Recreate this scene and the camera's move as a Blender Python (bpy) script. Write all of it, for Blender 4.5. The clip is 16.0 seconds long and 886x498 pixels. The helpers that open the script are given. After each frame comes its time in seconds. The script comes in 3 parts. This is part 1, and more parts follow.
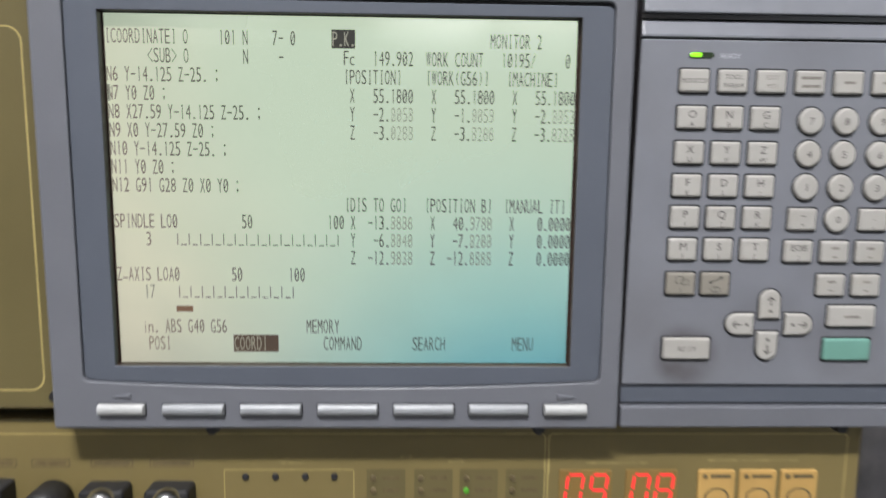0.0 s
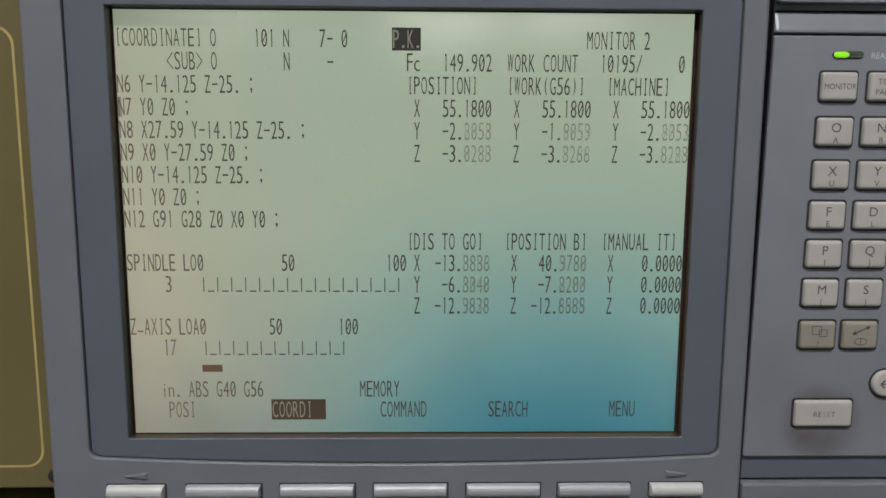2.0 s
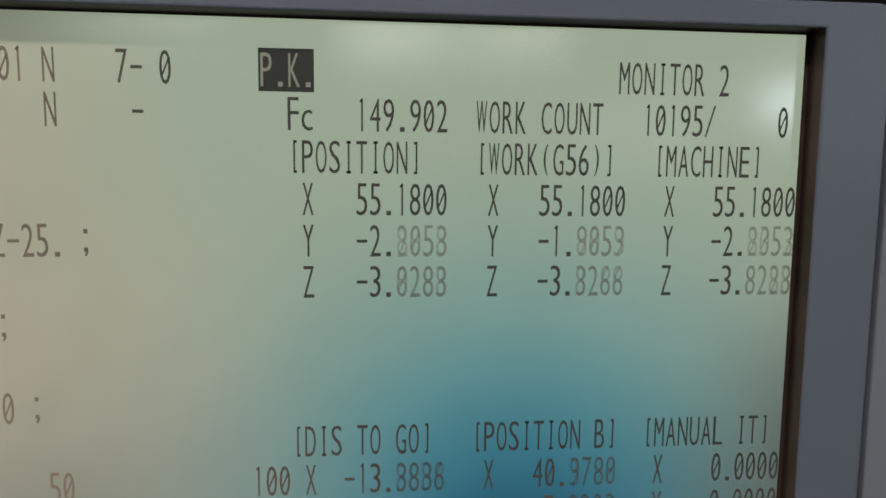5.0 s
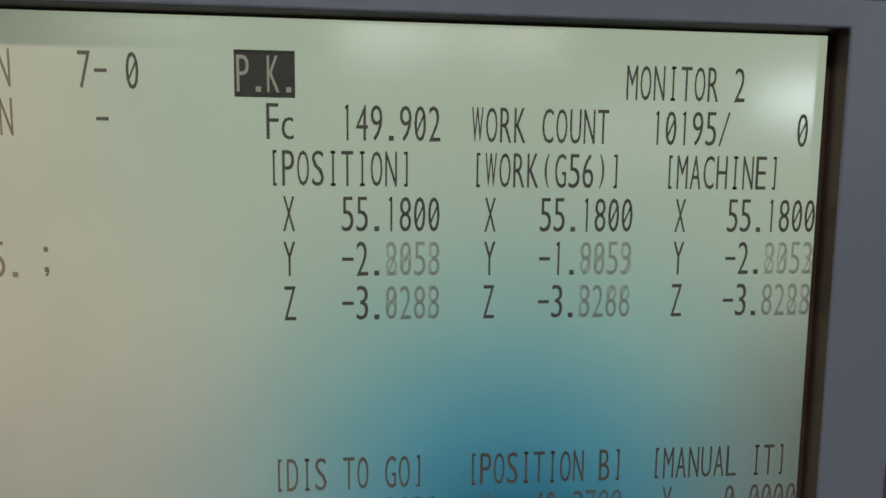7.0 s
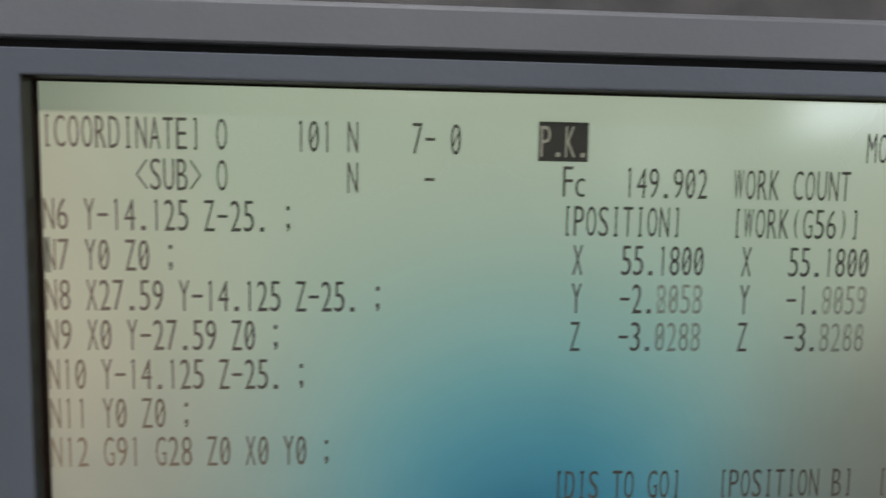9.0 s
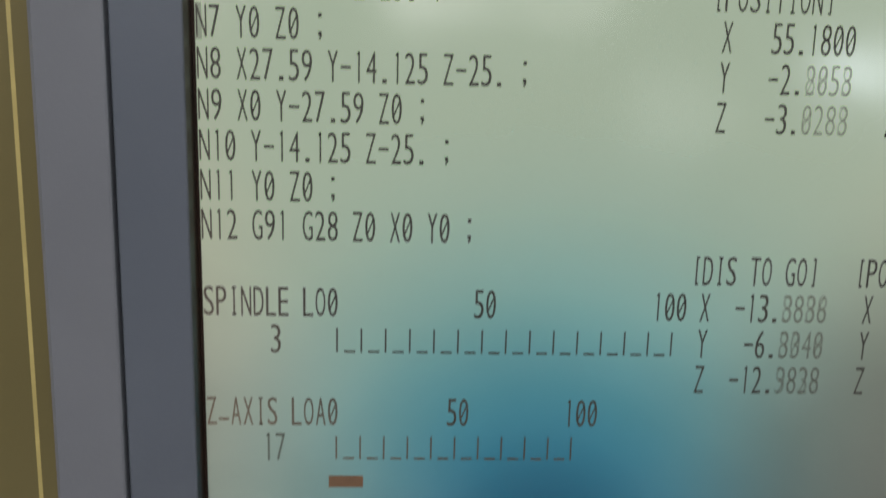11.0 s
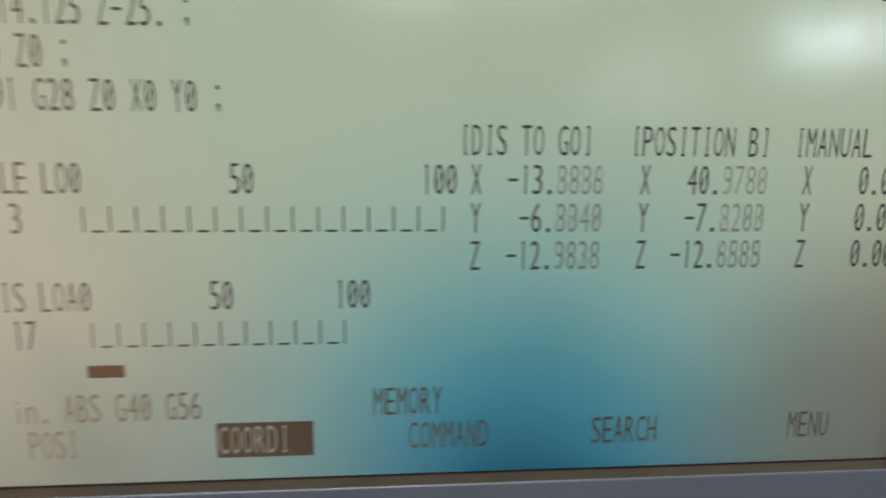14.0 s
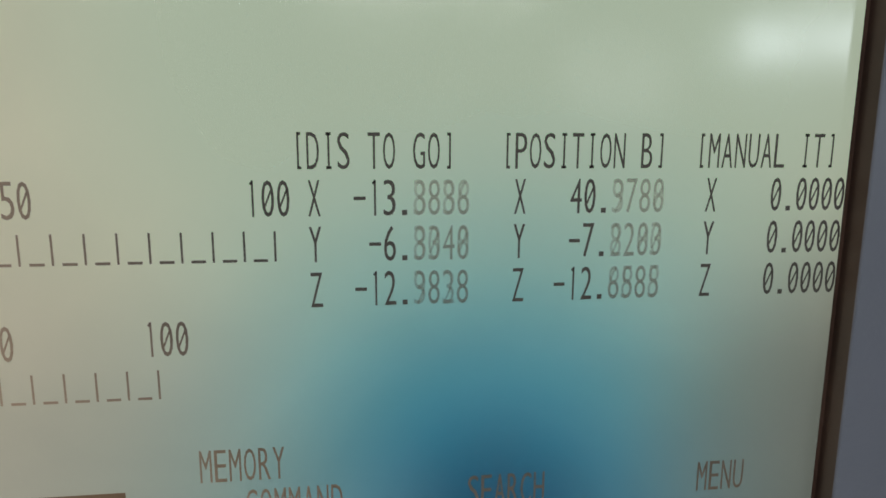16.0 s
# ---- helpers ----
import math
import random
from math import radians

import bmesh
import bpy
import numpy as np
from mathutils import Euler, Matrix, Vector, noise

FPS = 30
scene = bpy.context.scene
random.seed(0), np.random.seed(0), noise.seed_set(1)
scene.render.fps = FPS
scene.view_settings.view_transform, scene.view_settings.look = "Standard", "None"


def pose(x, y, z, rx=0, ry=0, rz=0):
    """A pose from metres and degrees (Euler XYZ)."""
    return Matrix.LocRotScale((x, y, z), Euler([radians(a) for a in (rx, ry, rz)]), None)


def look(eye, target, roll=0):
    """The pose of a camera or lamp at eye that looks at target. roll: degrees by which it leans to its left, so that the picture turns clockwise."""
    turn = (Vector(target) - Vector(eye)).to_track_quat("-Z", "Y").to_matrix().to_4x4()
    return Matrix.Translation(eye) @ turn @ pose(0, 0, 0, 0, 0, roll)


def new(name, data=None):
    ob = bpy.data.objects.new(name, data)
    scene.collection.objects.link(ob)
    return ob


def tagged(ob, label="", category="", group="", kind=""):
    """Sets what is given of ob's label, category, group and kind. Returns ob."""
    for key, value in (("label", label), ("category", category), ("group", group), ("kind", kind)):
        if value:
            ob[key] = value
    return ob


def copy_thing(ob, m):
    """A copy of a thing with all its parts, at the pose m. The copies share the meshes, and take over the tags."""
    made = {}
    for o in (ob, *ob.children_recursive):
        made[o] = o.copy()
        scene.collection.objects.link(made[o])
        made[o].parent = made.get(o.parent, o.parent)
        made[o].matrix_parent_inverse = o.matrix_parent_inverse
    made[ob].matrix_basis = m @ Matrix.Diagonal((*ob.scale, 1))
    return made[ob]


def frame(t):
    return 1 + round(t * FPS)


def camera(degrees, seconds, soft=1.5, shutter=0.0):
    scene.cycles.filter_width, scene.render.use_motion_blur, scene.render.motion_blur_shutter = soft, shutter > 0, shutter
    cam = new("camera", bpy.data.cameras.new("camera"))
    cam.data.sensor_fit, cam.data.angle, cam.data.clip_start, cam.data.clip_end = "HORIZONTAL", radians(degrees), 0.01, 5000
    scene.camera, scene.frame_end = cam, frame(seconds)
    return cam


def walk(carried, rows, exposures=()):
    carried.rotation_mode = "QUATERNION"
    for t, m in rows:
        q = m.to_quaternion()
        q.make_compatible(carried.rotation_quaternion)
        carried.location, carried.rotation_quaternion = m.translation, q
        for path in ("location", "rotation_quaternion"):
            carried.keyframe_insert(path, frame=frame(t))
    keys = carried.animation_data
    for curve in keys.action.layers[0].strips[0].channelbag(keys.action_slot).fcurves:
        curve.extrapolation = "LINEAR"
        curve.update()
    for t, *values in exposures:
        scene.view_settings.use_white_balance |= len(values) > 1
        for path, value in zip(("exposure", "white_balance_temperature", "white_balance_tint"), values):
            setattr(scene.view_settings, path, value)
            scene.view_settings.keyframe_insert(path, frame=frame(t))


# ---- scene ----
cam = camera(66.92, 16.0, soft=1.6, shutter=0.5)
PATH = [
    (0, (0.03688, -0.31129, 1.41756), (0.0946, 1.6703, 1.153), 0.67),
    (0.5, (0.01364, -0.25839, 1.42406), (0.1072, 1.7263, 1.1958), 0.43),
    (1, (0.00576, -0.25181, 1.42905), (0.0514, 1.7336, 1.1923), 0.33),
    (1.5, (0.00412, -0.251, 1.42569), (0.0278, 1.7328, 1.1727), 0.27),
    (2, (0.00902, -0.25232, 1.42573), (0.0472, 1.7311, 1.1717), 0.27),
    (2.5, (0.00608, -0.25551, 1.43033), (0.0322, 1.7254, 1.1559), 0.24),
    (3, (0.00534, -0.25766, 1.42738), (0.0214, 1.7252, 1.1668), 0.40),
    (3.5, (-0.00246, -0.21801, 1.42178), (0.0305, 1.7623, 1.1438), 0.56),
    (4, (0.00427, -0.17375, 1.43861), (0.1194, 1.8031, 1.1577), 0.49),
    (4.5, (0.01956, -0.14419, 1.43752), (0.1675, 1.838, 1.2162), 0.57),
    (5, (0.01801, -0.13429, 1.45), (0.2074, 1.8458, 1.2417), 0.57),
    (7.5, (0.02018, -0.12342, 1.45272), (0.2191, 1.8551, 1.2384), 0.55),
    (8, (0.01963, -0.12402, 1.44872), (0.2278, 1.8591, 1.2937), 0.28),
    (8.5, (-0.0045, -0.13279, 1.45953), (0.1849, 1.8479, 1.2566), 0.55),
    (8.7, (-0.01954, -0.1384, 1.46052), (0.1274, 1.849, 1.2912), 0.80),
    (11, (-0.06043, -0.1423, 1.42123), (0.025, 1.8342, 1.1276), 1.41),
    (11.5, (-0.06146, -0.14593, 1.40701), (0.0813, 1.8264, 1.1074), 1.47),
    (12, (-0.06115, -0.14616, 1.40718), (0.1109, 1.8086, 1.0208), 1.94),
    (12.5, (-0.05483, -0.151, 1.40297), (0.0621, 1.8143, 1.0511), 1.67),
    (13, (-0.05091, -0.15117, 1.40525), (0.1035, 1.8028, 1.0076), 1.35),
    (13.5, (-0.04335, -0.15006, 1.40258), (0.1008, 1.8063, 1.0127), 0.66),
    (14, (-0.01499, -0.14158, 1.39912), (0.1518, 1.8185, 1.0381), 0.57),
    (14.5, (0.00775, -0.12647, 1.39869), (0.2258, 1.8263, 1.0259), 0.29),
    (15, (0.01574, -0.12047, 1.4005), (0.259, 1.8306, 1.0343), 0.40),
    (15.5, (0.00986, -0.11979, 1.40497), (0.2651, 1.8229, 1.004), 0.56),
    (16, (0.01147, -0.11912, 1.4004), (0.2636, 1.8324, 1.0428), 0.26),
]
EXPOSURES = [(0, -1.06, 6350, 12), (0.5, -1.42, 6430, 11), (1.5, -1.74, 6500, 10), (3, -1.82, 6500, 10), (4.5, -1.88, 6500, 10), (5, -1.86, 6500, 10), (7.5, -1.82, 6500, 10), (11, -1.69, 6500, 10), (13, -1.64, 6500, 10), (16, -1.64, 6500, 10)]
walk(cam, [(t, look(eye, target, roll)) for t, eye, target, roll in PATH], EXPOSURES)

# ---- light ----
world = bpy.data.worlds.new("world")
world.use_nodes = True
world.node_tree.nodes["Background"].inputs[0].default_value = (0.9, 0.95, 1.0, 1)
world.node_tree.nodes["Background"].inputs[1].default_value = 0.02
scene.world = world


def area_lamp(name, place, target, w, h, watts, colour=(1.0, 0.99, 0.97)):
    data = bpy.data.lights.new(name, "AREA")
    data.shape, data.size, data.size_y, data.energy, data.color = "RECTANGLE", w, h, watts, colour
    ob = new(name, data)
    ob.matrix_world = look(place, target)
    return ob


# The nearest ceiling light, above and a little to the side of the control, and the rows down the hall.
FIXTURES = [(-0.2, -1.15), (3.0, -2.4), (-3.2, -2.6), (0.2, -7.9), (1.6, -7.8), (-2.1, -6.5)]
CEIL = 3.6
LAMP_Z = 3.1
area_lamp("near_light", (FIXTURES[0][0], FIXTURES[0][1], LAMP_Z - 0.09), (FIXTURES[0][0], FIXTURES[0][1], 0), 0.5, 0.14, 190)
# Added fill for the hall; the lights at x 3.0 and -3.2 are invented.
for fx, fy in FIXTURES[1:4]:
    area_lamp("hall_fill", (fx, fy, LAMP_Z - 0.09), (fx, fy, 0), 1.2, 0.2, 34)

area_lamp("flood_lamp", (6.4, -8.41, 2.6), (0.0, 0.0, 1.4), 2.3, 0.45, 115, (0.84, 0.93, 1.0))

# ---- materials ----


def mat(name, colour, rough=0.5, metal=0.0, vary=0.12, scale=60.0, bump=0.0, bump_scale=900.0, spec=0.5, dirt=None, dirt_scale=14.0, dirt_amount=0.35):
    """Painted or moulded surface: broad stains, fine grain and relief."""
    m = bpy.data.materials.new(name)
    m.use_nodes = True
    nt = m.node_tree
    b = nt.nodes["Principled BSDF"]
    co = nt.nodes.new("ShaderNodeTexCoord")
    n1 = nt.nodes.new("ShaderNodeTexNoise")
    n1.inputs["Scale"].default_value, n1.inputs["Detail"].default_value = scale, 5
    nt.links.new(co.outputs["Object"], n1.inputs["Vector"])
    ramp = nt.nodes.new("ShaderNodeMapRange")
    ramp.inputs["From Min"].default_value, ramp.inputs["From Max"].default_value = 0.3, 0.7
    ramp.inputs["To Min"].default_value, ramp.inputs["To Max"].default_value = 1 - vary, 1 + vary
    nt.links.new(n1.outputs["Fac"], ramp.inputs["Value"])
    mul = nt.nodes.new("ShaderNodeVectorMath")
    mul.operation = "SCALE"
    mul.inputs[0].default_value = colour
    nt.links.new(ramp.outputs["Result"], mul.inputs["Scale"])
    out = mul.outputs["Vector"]
    if dirt:
        n2 = nt.nodes.new("ShaderNodeTexNoise")
        n2.inputs["Scale"].default_value, n2.inputs["Detail"].default_value = dirt_scale, 6
        nt.links.new(co.outputs["Object"], n2.inputs["Vector"])
        r2 = nt.nodes.new("ShaderNodeMapRange")
        r2.inputs["From Min"].default_value, r2.inputs["From Max"].default_value = 0.5, 0.75
        r2.inputs["To Max"].default_value = dirt_amount
        nt.links.new(n2.outputs["Fac"], r2.inputs["Value"])
        mix = nt.nodes.new("ShaderNodeMix")
        mix.data_type = "RGBA"
        nt.links.new(r2.outputs["Result"], mix.inputs["Factor"])
        nt.links.new(out, mix.inputs["A"])
        mix.inputs["B"].default_value = (*dirt, 1)
        out = mix.outputs["Result"]
    nt.links.new(out, b.inputs["Base Color"])
    b.inputs["Roughness"].default_value, b.inputs["Metallic"].default_value = rough, metal
    b.inputs["Specular IOR Level"].default_value = spec
    if bump:
        n3 = nt.nodes.new("ShaderNodeTexNoise")
        n3.inputs["Scale"].default_value, n3.inputs["Detail"].default_value = bump_scale, 3
        nt.links.new(co.outputs["Object"], n3.inputs["Vector"])
        bp = nt.nodes.new("ShaderNodeBump")
        bp.inputs["Strength"].default_value, bp.inputs["Distance"].default_value = bump, 0.0004
        nt.links.new(n3.outputs["Fac"], bp.inputs["Height"])
        nt.links.new(bp.outputs["Normal"], b.inputs["Normal"])
    return m


def glow(name, colour, strength):
    m = bpy.data.materials.new(name)
    m.use_nodes = True
    b = m.node_tree.nodes["Principled BSDF"]
    b.inputs["Base Color"].default_value = (*[c * 0.4 for c in colour], 1)
    b.inputs["Roughness"].default_value = 0.4
    b.inputs["Emission Color"].default_value = (*colour, 1)
    b.inputs["Emission Strength"].default_value = strength
    return m


def lcd_material():
    """Backlit pale green liquid crystal; tinted gloss layers paint its blue and warm sheen, by the display's own
    viewing axes.
    """
    m = bpy.data.materials.new("lcd_view_tint")
    m.use_nodes = True
    nt = m.node_tree
    nt.nodes.clear()
    out = nt.nodes.new("ShaderNodeOutputMaterial")
    em = nt.nodes.new("ShaderNodeEmission")
    em.inputs["Color"].default_value = (0.845, 1.0, 0.735, 1)
    em.inputs["Strength"].default_value = 1.55

    def gloss(colour, rough, cloud=0.0):
        g = nt.nodes.new("ShaderNodeBsdfGlossy")
        g.inputs["Color"].default_value = (*colour, 1)
        g.inputs["Roughness"].default_value = rough
        # Noise in the gloss colour paints the cloudy patches of the hall's reflection.
        if cloud:
            co = nt.nodes.new("ShaderNodeTexCoord")
            n = nt.nodes.new("ShaderNodeTexNoise")
            n.inputs["Scale"].default_value, n.inputs["Detail"].default_value, n.inputs["Distortion"].default_value = 26, 2.5, 0.6
            nt.links.new(co.outputs["Object"], n.inputs["Vector"])
            r = nt.nodes.new("ShaderNodeMapRange")
            r.inputs["From Min"].default_value, r.inputs["From Max"].default_value = 0.3, 0.7
            r.inputs["To Min"].default_value, r.inputs["To Max"].default_value = 1 - cloud, 1 + cloud
            nt.links.new(n.outputs["Fac"], r.inputs["Value"])
            v = nt.nodes.new("ShaderNodeVectorMath")
            v.operation = "SCALE"
            v.inputs[0].default_value = colour
            nt.links.new(r.outputs["Result"], v.inputs["Scale"])
            nt.links.new(v.outputs["Vector"], g.inputs["Color"])
        return g.outputs[0]

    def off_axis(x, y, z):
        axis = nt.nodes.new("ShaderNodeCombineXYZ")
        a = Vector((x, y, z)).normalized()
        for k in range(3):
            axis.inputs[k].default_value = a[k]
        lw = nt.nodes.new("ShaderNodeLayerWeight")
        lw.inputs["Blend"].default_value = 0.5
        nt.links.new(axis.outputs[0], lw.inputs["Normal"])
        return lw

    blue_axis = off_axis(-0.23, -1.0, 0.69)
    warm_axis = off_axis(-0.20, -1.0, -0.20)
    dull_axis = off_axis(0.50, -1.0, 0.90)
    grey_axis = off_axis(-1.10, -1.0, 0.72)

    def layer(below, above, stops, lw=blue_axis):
        """Mixes one tinted gloss over what lies below, by the angle from a viewing axis."""
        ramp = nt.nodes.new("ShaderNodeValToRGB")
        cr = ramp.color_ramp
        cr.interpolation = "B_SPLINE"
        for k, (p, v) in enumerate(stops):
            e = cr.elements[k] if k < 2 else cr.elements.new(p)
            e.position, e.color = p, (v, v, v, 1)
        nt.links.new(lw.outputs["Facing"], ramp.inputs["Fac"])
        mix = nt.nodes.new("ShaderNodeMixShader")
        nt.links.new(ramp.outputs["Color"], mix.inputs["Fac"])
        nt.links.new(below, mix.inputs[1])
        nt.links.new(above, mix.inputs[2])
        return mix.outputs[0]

    # Sheen patches painted by view angle: warm sides, teal ring, blue core, dull and grey corners.
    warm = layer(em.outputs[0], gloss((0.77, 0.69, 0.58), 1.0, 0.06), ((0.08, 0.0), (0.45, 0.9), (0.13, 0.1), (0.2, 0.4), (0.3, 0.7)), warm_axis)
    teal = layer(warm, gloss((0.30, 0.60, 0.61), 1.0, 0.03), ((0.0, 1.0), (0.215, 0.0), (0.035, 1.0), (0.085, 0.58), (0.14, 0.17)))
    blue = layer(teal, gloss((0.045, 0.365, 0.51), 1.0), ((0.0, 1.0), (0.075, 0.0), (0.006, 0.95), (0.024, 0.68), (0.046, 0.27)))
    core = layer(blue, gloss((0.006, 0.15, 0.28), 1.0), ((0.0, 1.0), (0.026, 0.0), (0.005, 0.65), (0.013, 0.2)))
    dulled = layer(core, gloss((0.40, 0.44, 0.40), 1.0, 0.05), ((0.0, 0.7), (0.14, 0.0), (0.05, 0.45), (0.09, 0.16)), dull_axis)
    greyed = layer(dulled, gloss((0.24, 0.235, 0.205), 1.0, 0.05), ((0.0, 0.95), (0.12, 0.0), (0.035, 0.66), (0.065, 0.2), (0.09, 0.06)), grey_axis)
    mix2 = nt.nodes.new("ShaderNodeMixShader")
    mix2.inputs["Fac"].default_value = 0.1
    nt.links.new(greyed, mix2.inputs[1])
    nt.links.new(gloss((0.7, 0.7, 0.7), 0.15, 0.4), mix2.inputs[2])
    nt.links.new(mix2.outputs[0], out.inputs["Surface"])
    return m


def view_haze(m, colour, most):
    """Paints haze over the display's ink: a tinted gloss that grows away from the clear axis."""
    nt = m.node_tree
    b = nt.nodes["Principled BSDF"]
    out = nt.nodes["Material Output"]
    axis = nt.nodes.new("ShaderNodeCombineXYZ")
    a = Vector((-0.28, -1.0, -0.14)).normalized()
    for k in range(3):
        axis.inputs[k].default_value = a[k]
    lw = nt.nodes.new("ShaderNodeLayerWeight")
    lw.inputs["Blend"].default_value = 0.5
    nt.links.new(axis.outputs[0], lw.inputs["Normal"])
    r = nt.nodes.new("ShaderNodeMapRange")
    r.interpolation_type = "SMOOTHSTEP"
    r.inputs["From Min"].default_value, r.inputs["From Max"].default_value = 0.12, 0.42
    r.inputs["To Min"].default_value, r.inputs["To Max"].default_value = 0.0, most
    nt.links.new(lw.outputs["Facing"], r.inputs["Value"])
    g = nt.nodes.new("ShaderNodeBsdfGlossy")
    g.inputs["Color"].default_value = (*colour, 1)
    g.inputs["Roughness"].default_value = 0.8
    mix = nt.nodes.new("ShaderNodeMixShader")
    nt.links.new(r.outputs["Result"], mix.inputs["Fac"])
    nt.links.new(b.outputs[0], mix.inputs[1])
    nt.links.new(g.outputs[0], mix.inputs[2])
    nt.links.new(mix.outputs[0], out.inputs["Surface"])


def ghost_ink(name, colour, cover):
    """Liquid crystal segments that have only half turned: part see-through."""
    m = bpy.data.materials.new(name)
    m.use_nodes = True
    nt = m.node_tree
    b = nt.nodes["Principled BSDF"]
    b.inputs["Base Color"].default_value = (*colour, 1)
    b.inputs["Roughness"].default_value = 0.6
    b.inputs["Alpha"].default_value = cover
    return m


M_FRAME = mat("grey_moulded_plastic", (0.122, 0.127, 0.145), 0.36, vary=0.05, scale=25, bump=0.12, dirt=(0.10, 0.10, 0.10), dirt_scale=18, dirt_amount=0.16)
# Blue-grey plastic with the shade of recessed parts put into a darker tone.
M_INNER = mat("shaded_blue_grey_plastic", (0.079, 0.089, 0.111), 0.36, vary=0.05, scale=25, bump=0.12, dirt=(0.07, 0.08, 0.1), dirt_scale=20, dirt_amount=0.15)
M_KBD = mat("grey_keyboard_sheet", (0.150, 0.157, 0.179), 0.42, vary=0.06, scale=30, bump=0.1, dirt=(0.09, 0.085, 0.085), dirt_scale=16, dirt_amount=0.28)


def add_grime(m, cx, cz, inner, outer, amount, colour=(0.07, 0.065, 0.07)):
    """A smeared ring of finger grime on a sheet, round a place in millimetres from the middle of the display."""
    nt = m.node_tree
    b = nt.nodes["Principled BSDF"]
    src = b.inputs["Base Color"].links[0].from_socket
    co = nt.nodes.new("ShaderNodeTexCoord")
    n = nt.nodes.new("ShaderNodeTexNoise")
    n.inputs["Scale"].default_value, n.inputs["Detail"].default_value = 70, 4
    nt.links.new(co.outputs["Object"], n.inputs["Vector"])
    d = nt.nodes.new("ShaderNodeVectorMath")
    d.operation = "DISTANCE"
    sep = nt.nodes.new("ShaderNodeSeparateXYZ")
    nt.links.new(co.outputs["Object"], sep.inputs[0])
    comb = nt.nodes.new("ShaderNodeCombineXYZ")
    nt.links.new(sep.outputs["X"], comb.inputs["X"])
    nt.links.new(sep.outputs["Z"], comb.inputs["Z"])
    nt.links.new(comb.outputs[0], d.inputs[0])
    d.inputs[1].default_value = (cx / 1000, 0, 1.4 + cz / 1000)
    ramp = nt.nodes.new("ShaderNodeMapRange")
    ramp.interpolation_type = "SMOOTHSTEP"
    ramp.inputs["From Min"].default_value, ramp.inputs["From Max"].default_value = outer / 1000, inner / 1000
    nt.links.new(d.outputs["Value"], ramp.inputs["Value"])
    mul = nt.nodes.new("ShaderNodeMath")
    mul.operation = "MULTIPLY"
    nt.links.new(ramp.outputs["Result"], mul.inputs[0])
    nt.links.new(n.outputs["Fac"], mul.inputs[1])
    sc = nt.nodes.new("ShaderNodeMath")
    sc.operation = "MULTIPLY"
    sc.inputs[1].default_value = amount
    nt.links.new(mul.outputs[0], sc.inputs[0])
    mix = nt.nodes.new("ShaderNodeMix")
    mix.data_type = "RGBA"
    nt.links.new(sc.outputs[0], mix.inputs["Factor"])
    nt.links.new(src, mix.inputs["A"])
    mix.inputs["B"].default_value = (*colour, 1)
    nt.links.new(mix.outputs["Result"], b.inputs["Base Color"])


add_grime(M_KBD, 162.5, -74.5, 9, 19, 1.3)
add_grime(M_KBD, 200, -60, 10, 26, 0.35)
add_grime(M_KBD, 238, -66, 8, 26, 0.6)
add_grime(M_FRAME, 100, -104, 3, 12, 0.5)
# Black of the added strips that darken the gaps round the keyboard.
M_BLACK = mat("black_gap_strip", (0.012, 0.010, 0.010), 0.32, vary=0.2, scale=80)
# Black gasket; the brown in its colour stands for the screen's reflection.
M_TINTED_EDGE = mat("screen_tinted_gasket", (0.026, 0.015, 0.011), 0.34, vary=0.25, scale=80)
# Near-black for the shade inside gaps and round keys; also for unlit lenses.
M_GAP = mat("dark_gap", (0.012, 0.012, 0.014), 0.7, vary=0.2, scale=80)
M_KEY = mat("ivory_key_plastic", (0.325, 0.315, 0.295), 0.42, vary=0.05, scale=90, bump=0.06, dirt=(0.3, 0.27, 0.22), dirt_scale=70, dirt_amount=0.25)
M_KEY_DARK = mat("taupe_key_plastic", (0.21, 0.195, 0.165), 0.42, vary=0.06, scale=90, bump=0.06)
M_KEY_GREEN = mat("green_key_plastic", (0.125, 0.27, 0.225), 0.4, vary=0.06, scale=90, bump=0.06)
M_SOFT = mat("silver_softkey_plastic", (0.37, 0.375, 0.375), 0.45, vary=0.05, scale=90, bump=0.05, dirt=(0.3, 0.3, 0.3), dirt_scale=60, dirt_amount=0.2)
M_SOFT_GREY = mat("silver_grey_softkey_plastic", (0.24, 0.25, 0.265), 0.42, vary=0.05, scale=90, bump=0.05, dirt=(0.2, 0.2, 0.2), dirt_scale=60, dirt_amount=0.2)
M_LEGEND = mat("grey_print", (0.05, 0.047, 0.045), 0.6, vary=0.25, scale=400)
M_WORN = mat("worn_grey_print", (0.175, 0.162, 0.145), 0.6, vary=0.35, scale=500)
M_PALE_PRINT = mat("pale_print", (0.38, 0.39, 0.42), 0.6, vary=0.15, scale=400)
M_OLIVE = mat("olive_brown_enamel", (0.105, 0.086, 0.036), 0.38, vary=0.07, scale=12, bump=0.1, bump_scale=400, dirt=(0.10, 0.08, 0.03), dirt_scale=7, dirt_amount=0.3)
M_OCHRE = mat("ochre_panel_sheet", (0.15, 0.117, 0.045), 0.4, vary=0.07, scale=14, bump=0.08, bump_scale=400, dirt=(0.17, 0.13, 0.05), dirt_scale=9, dirt_amount=0.35)
M_GOLD = mat("yellow_printed_line", (0.33, 0.265, 0.10), 0.5, vary=0.12, scale=120)
M_GOLD_DIM = mat("dim_yellow_print", (0.20, 0.158, 0.063), 0.5, vary=0.3, scale=220)
M_TAN = mat("amber_button", (0.40, 0.25, 0.08), 0.42, vary=0.08, scale=70, bump=0.05)
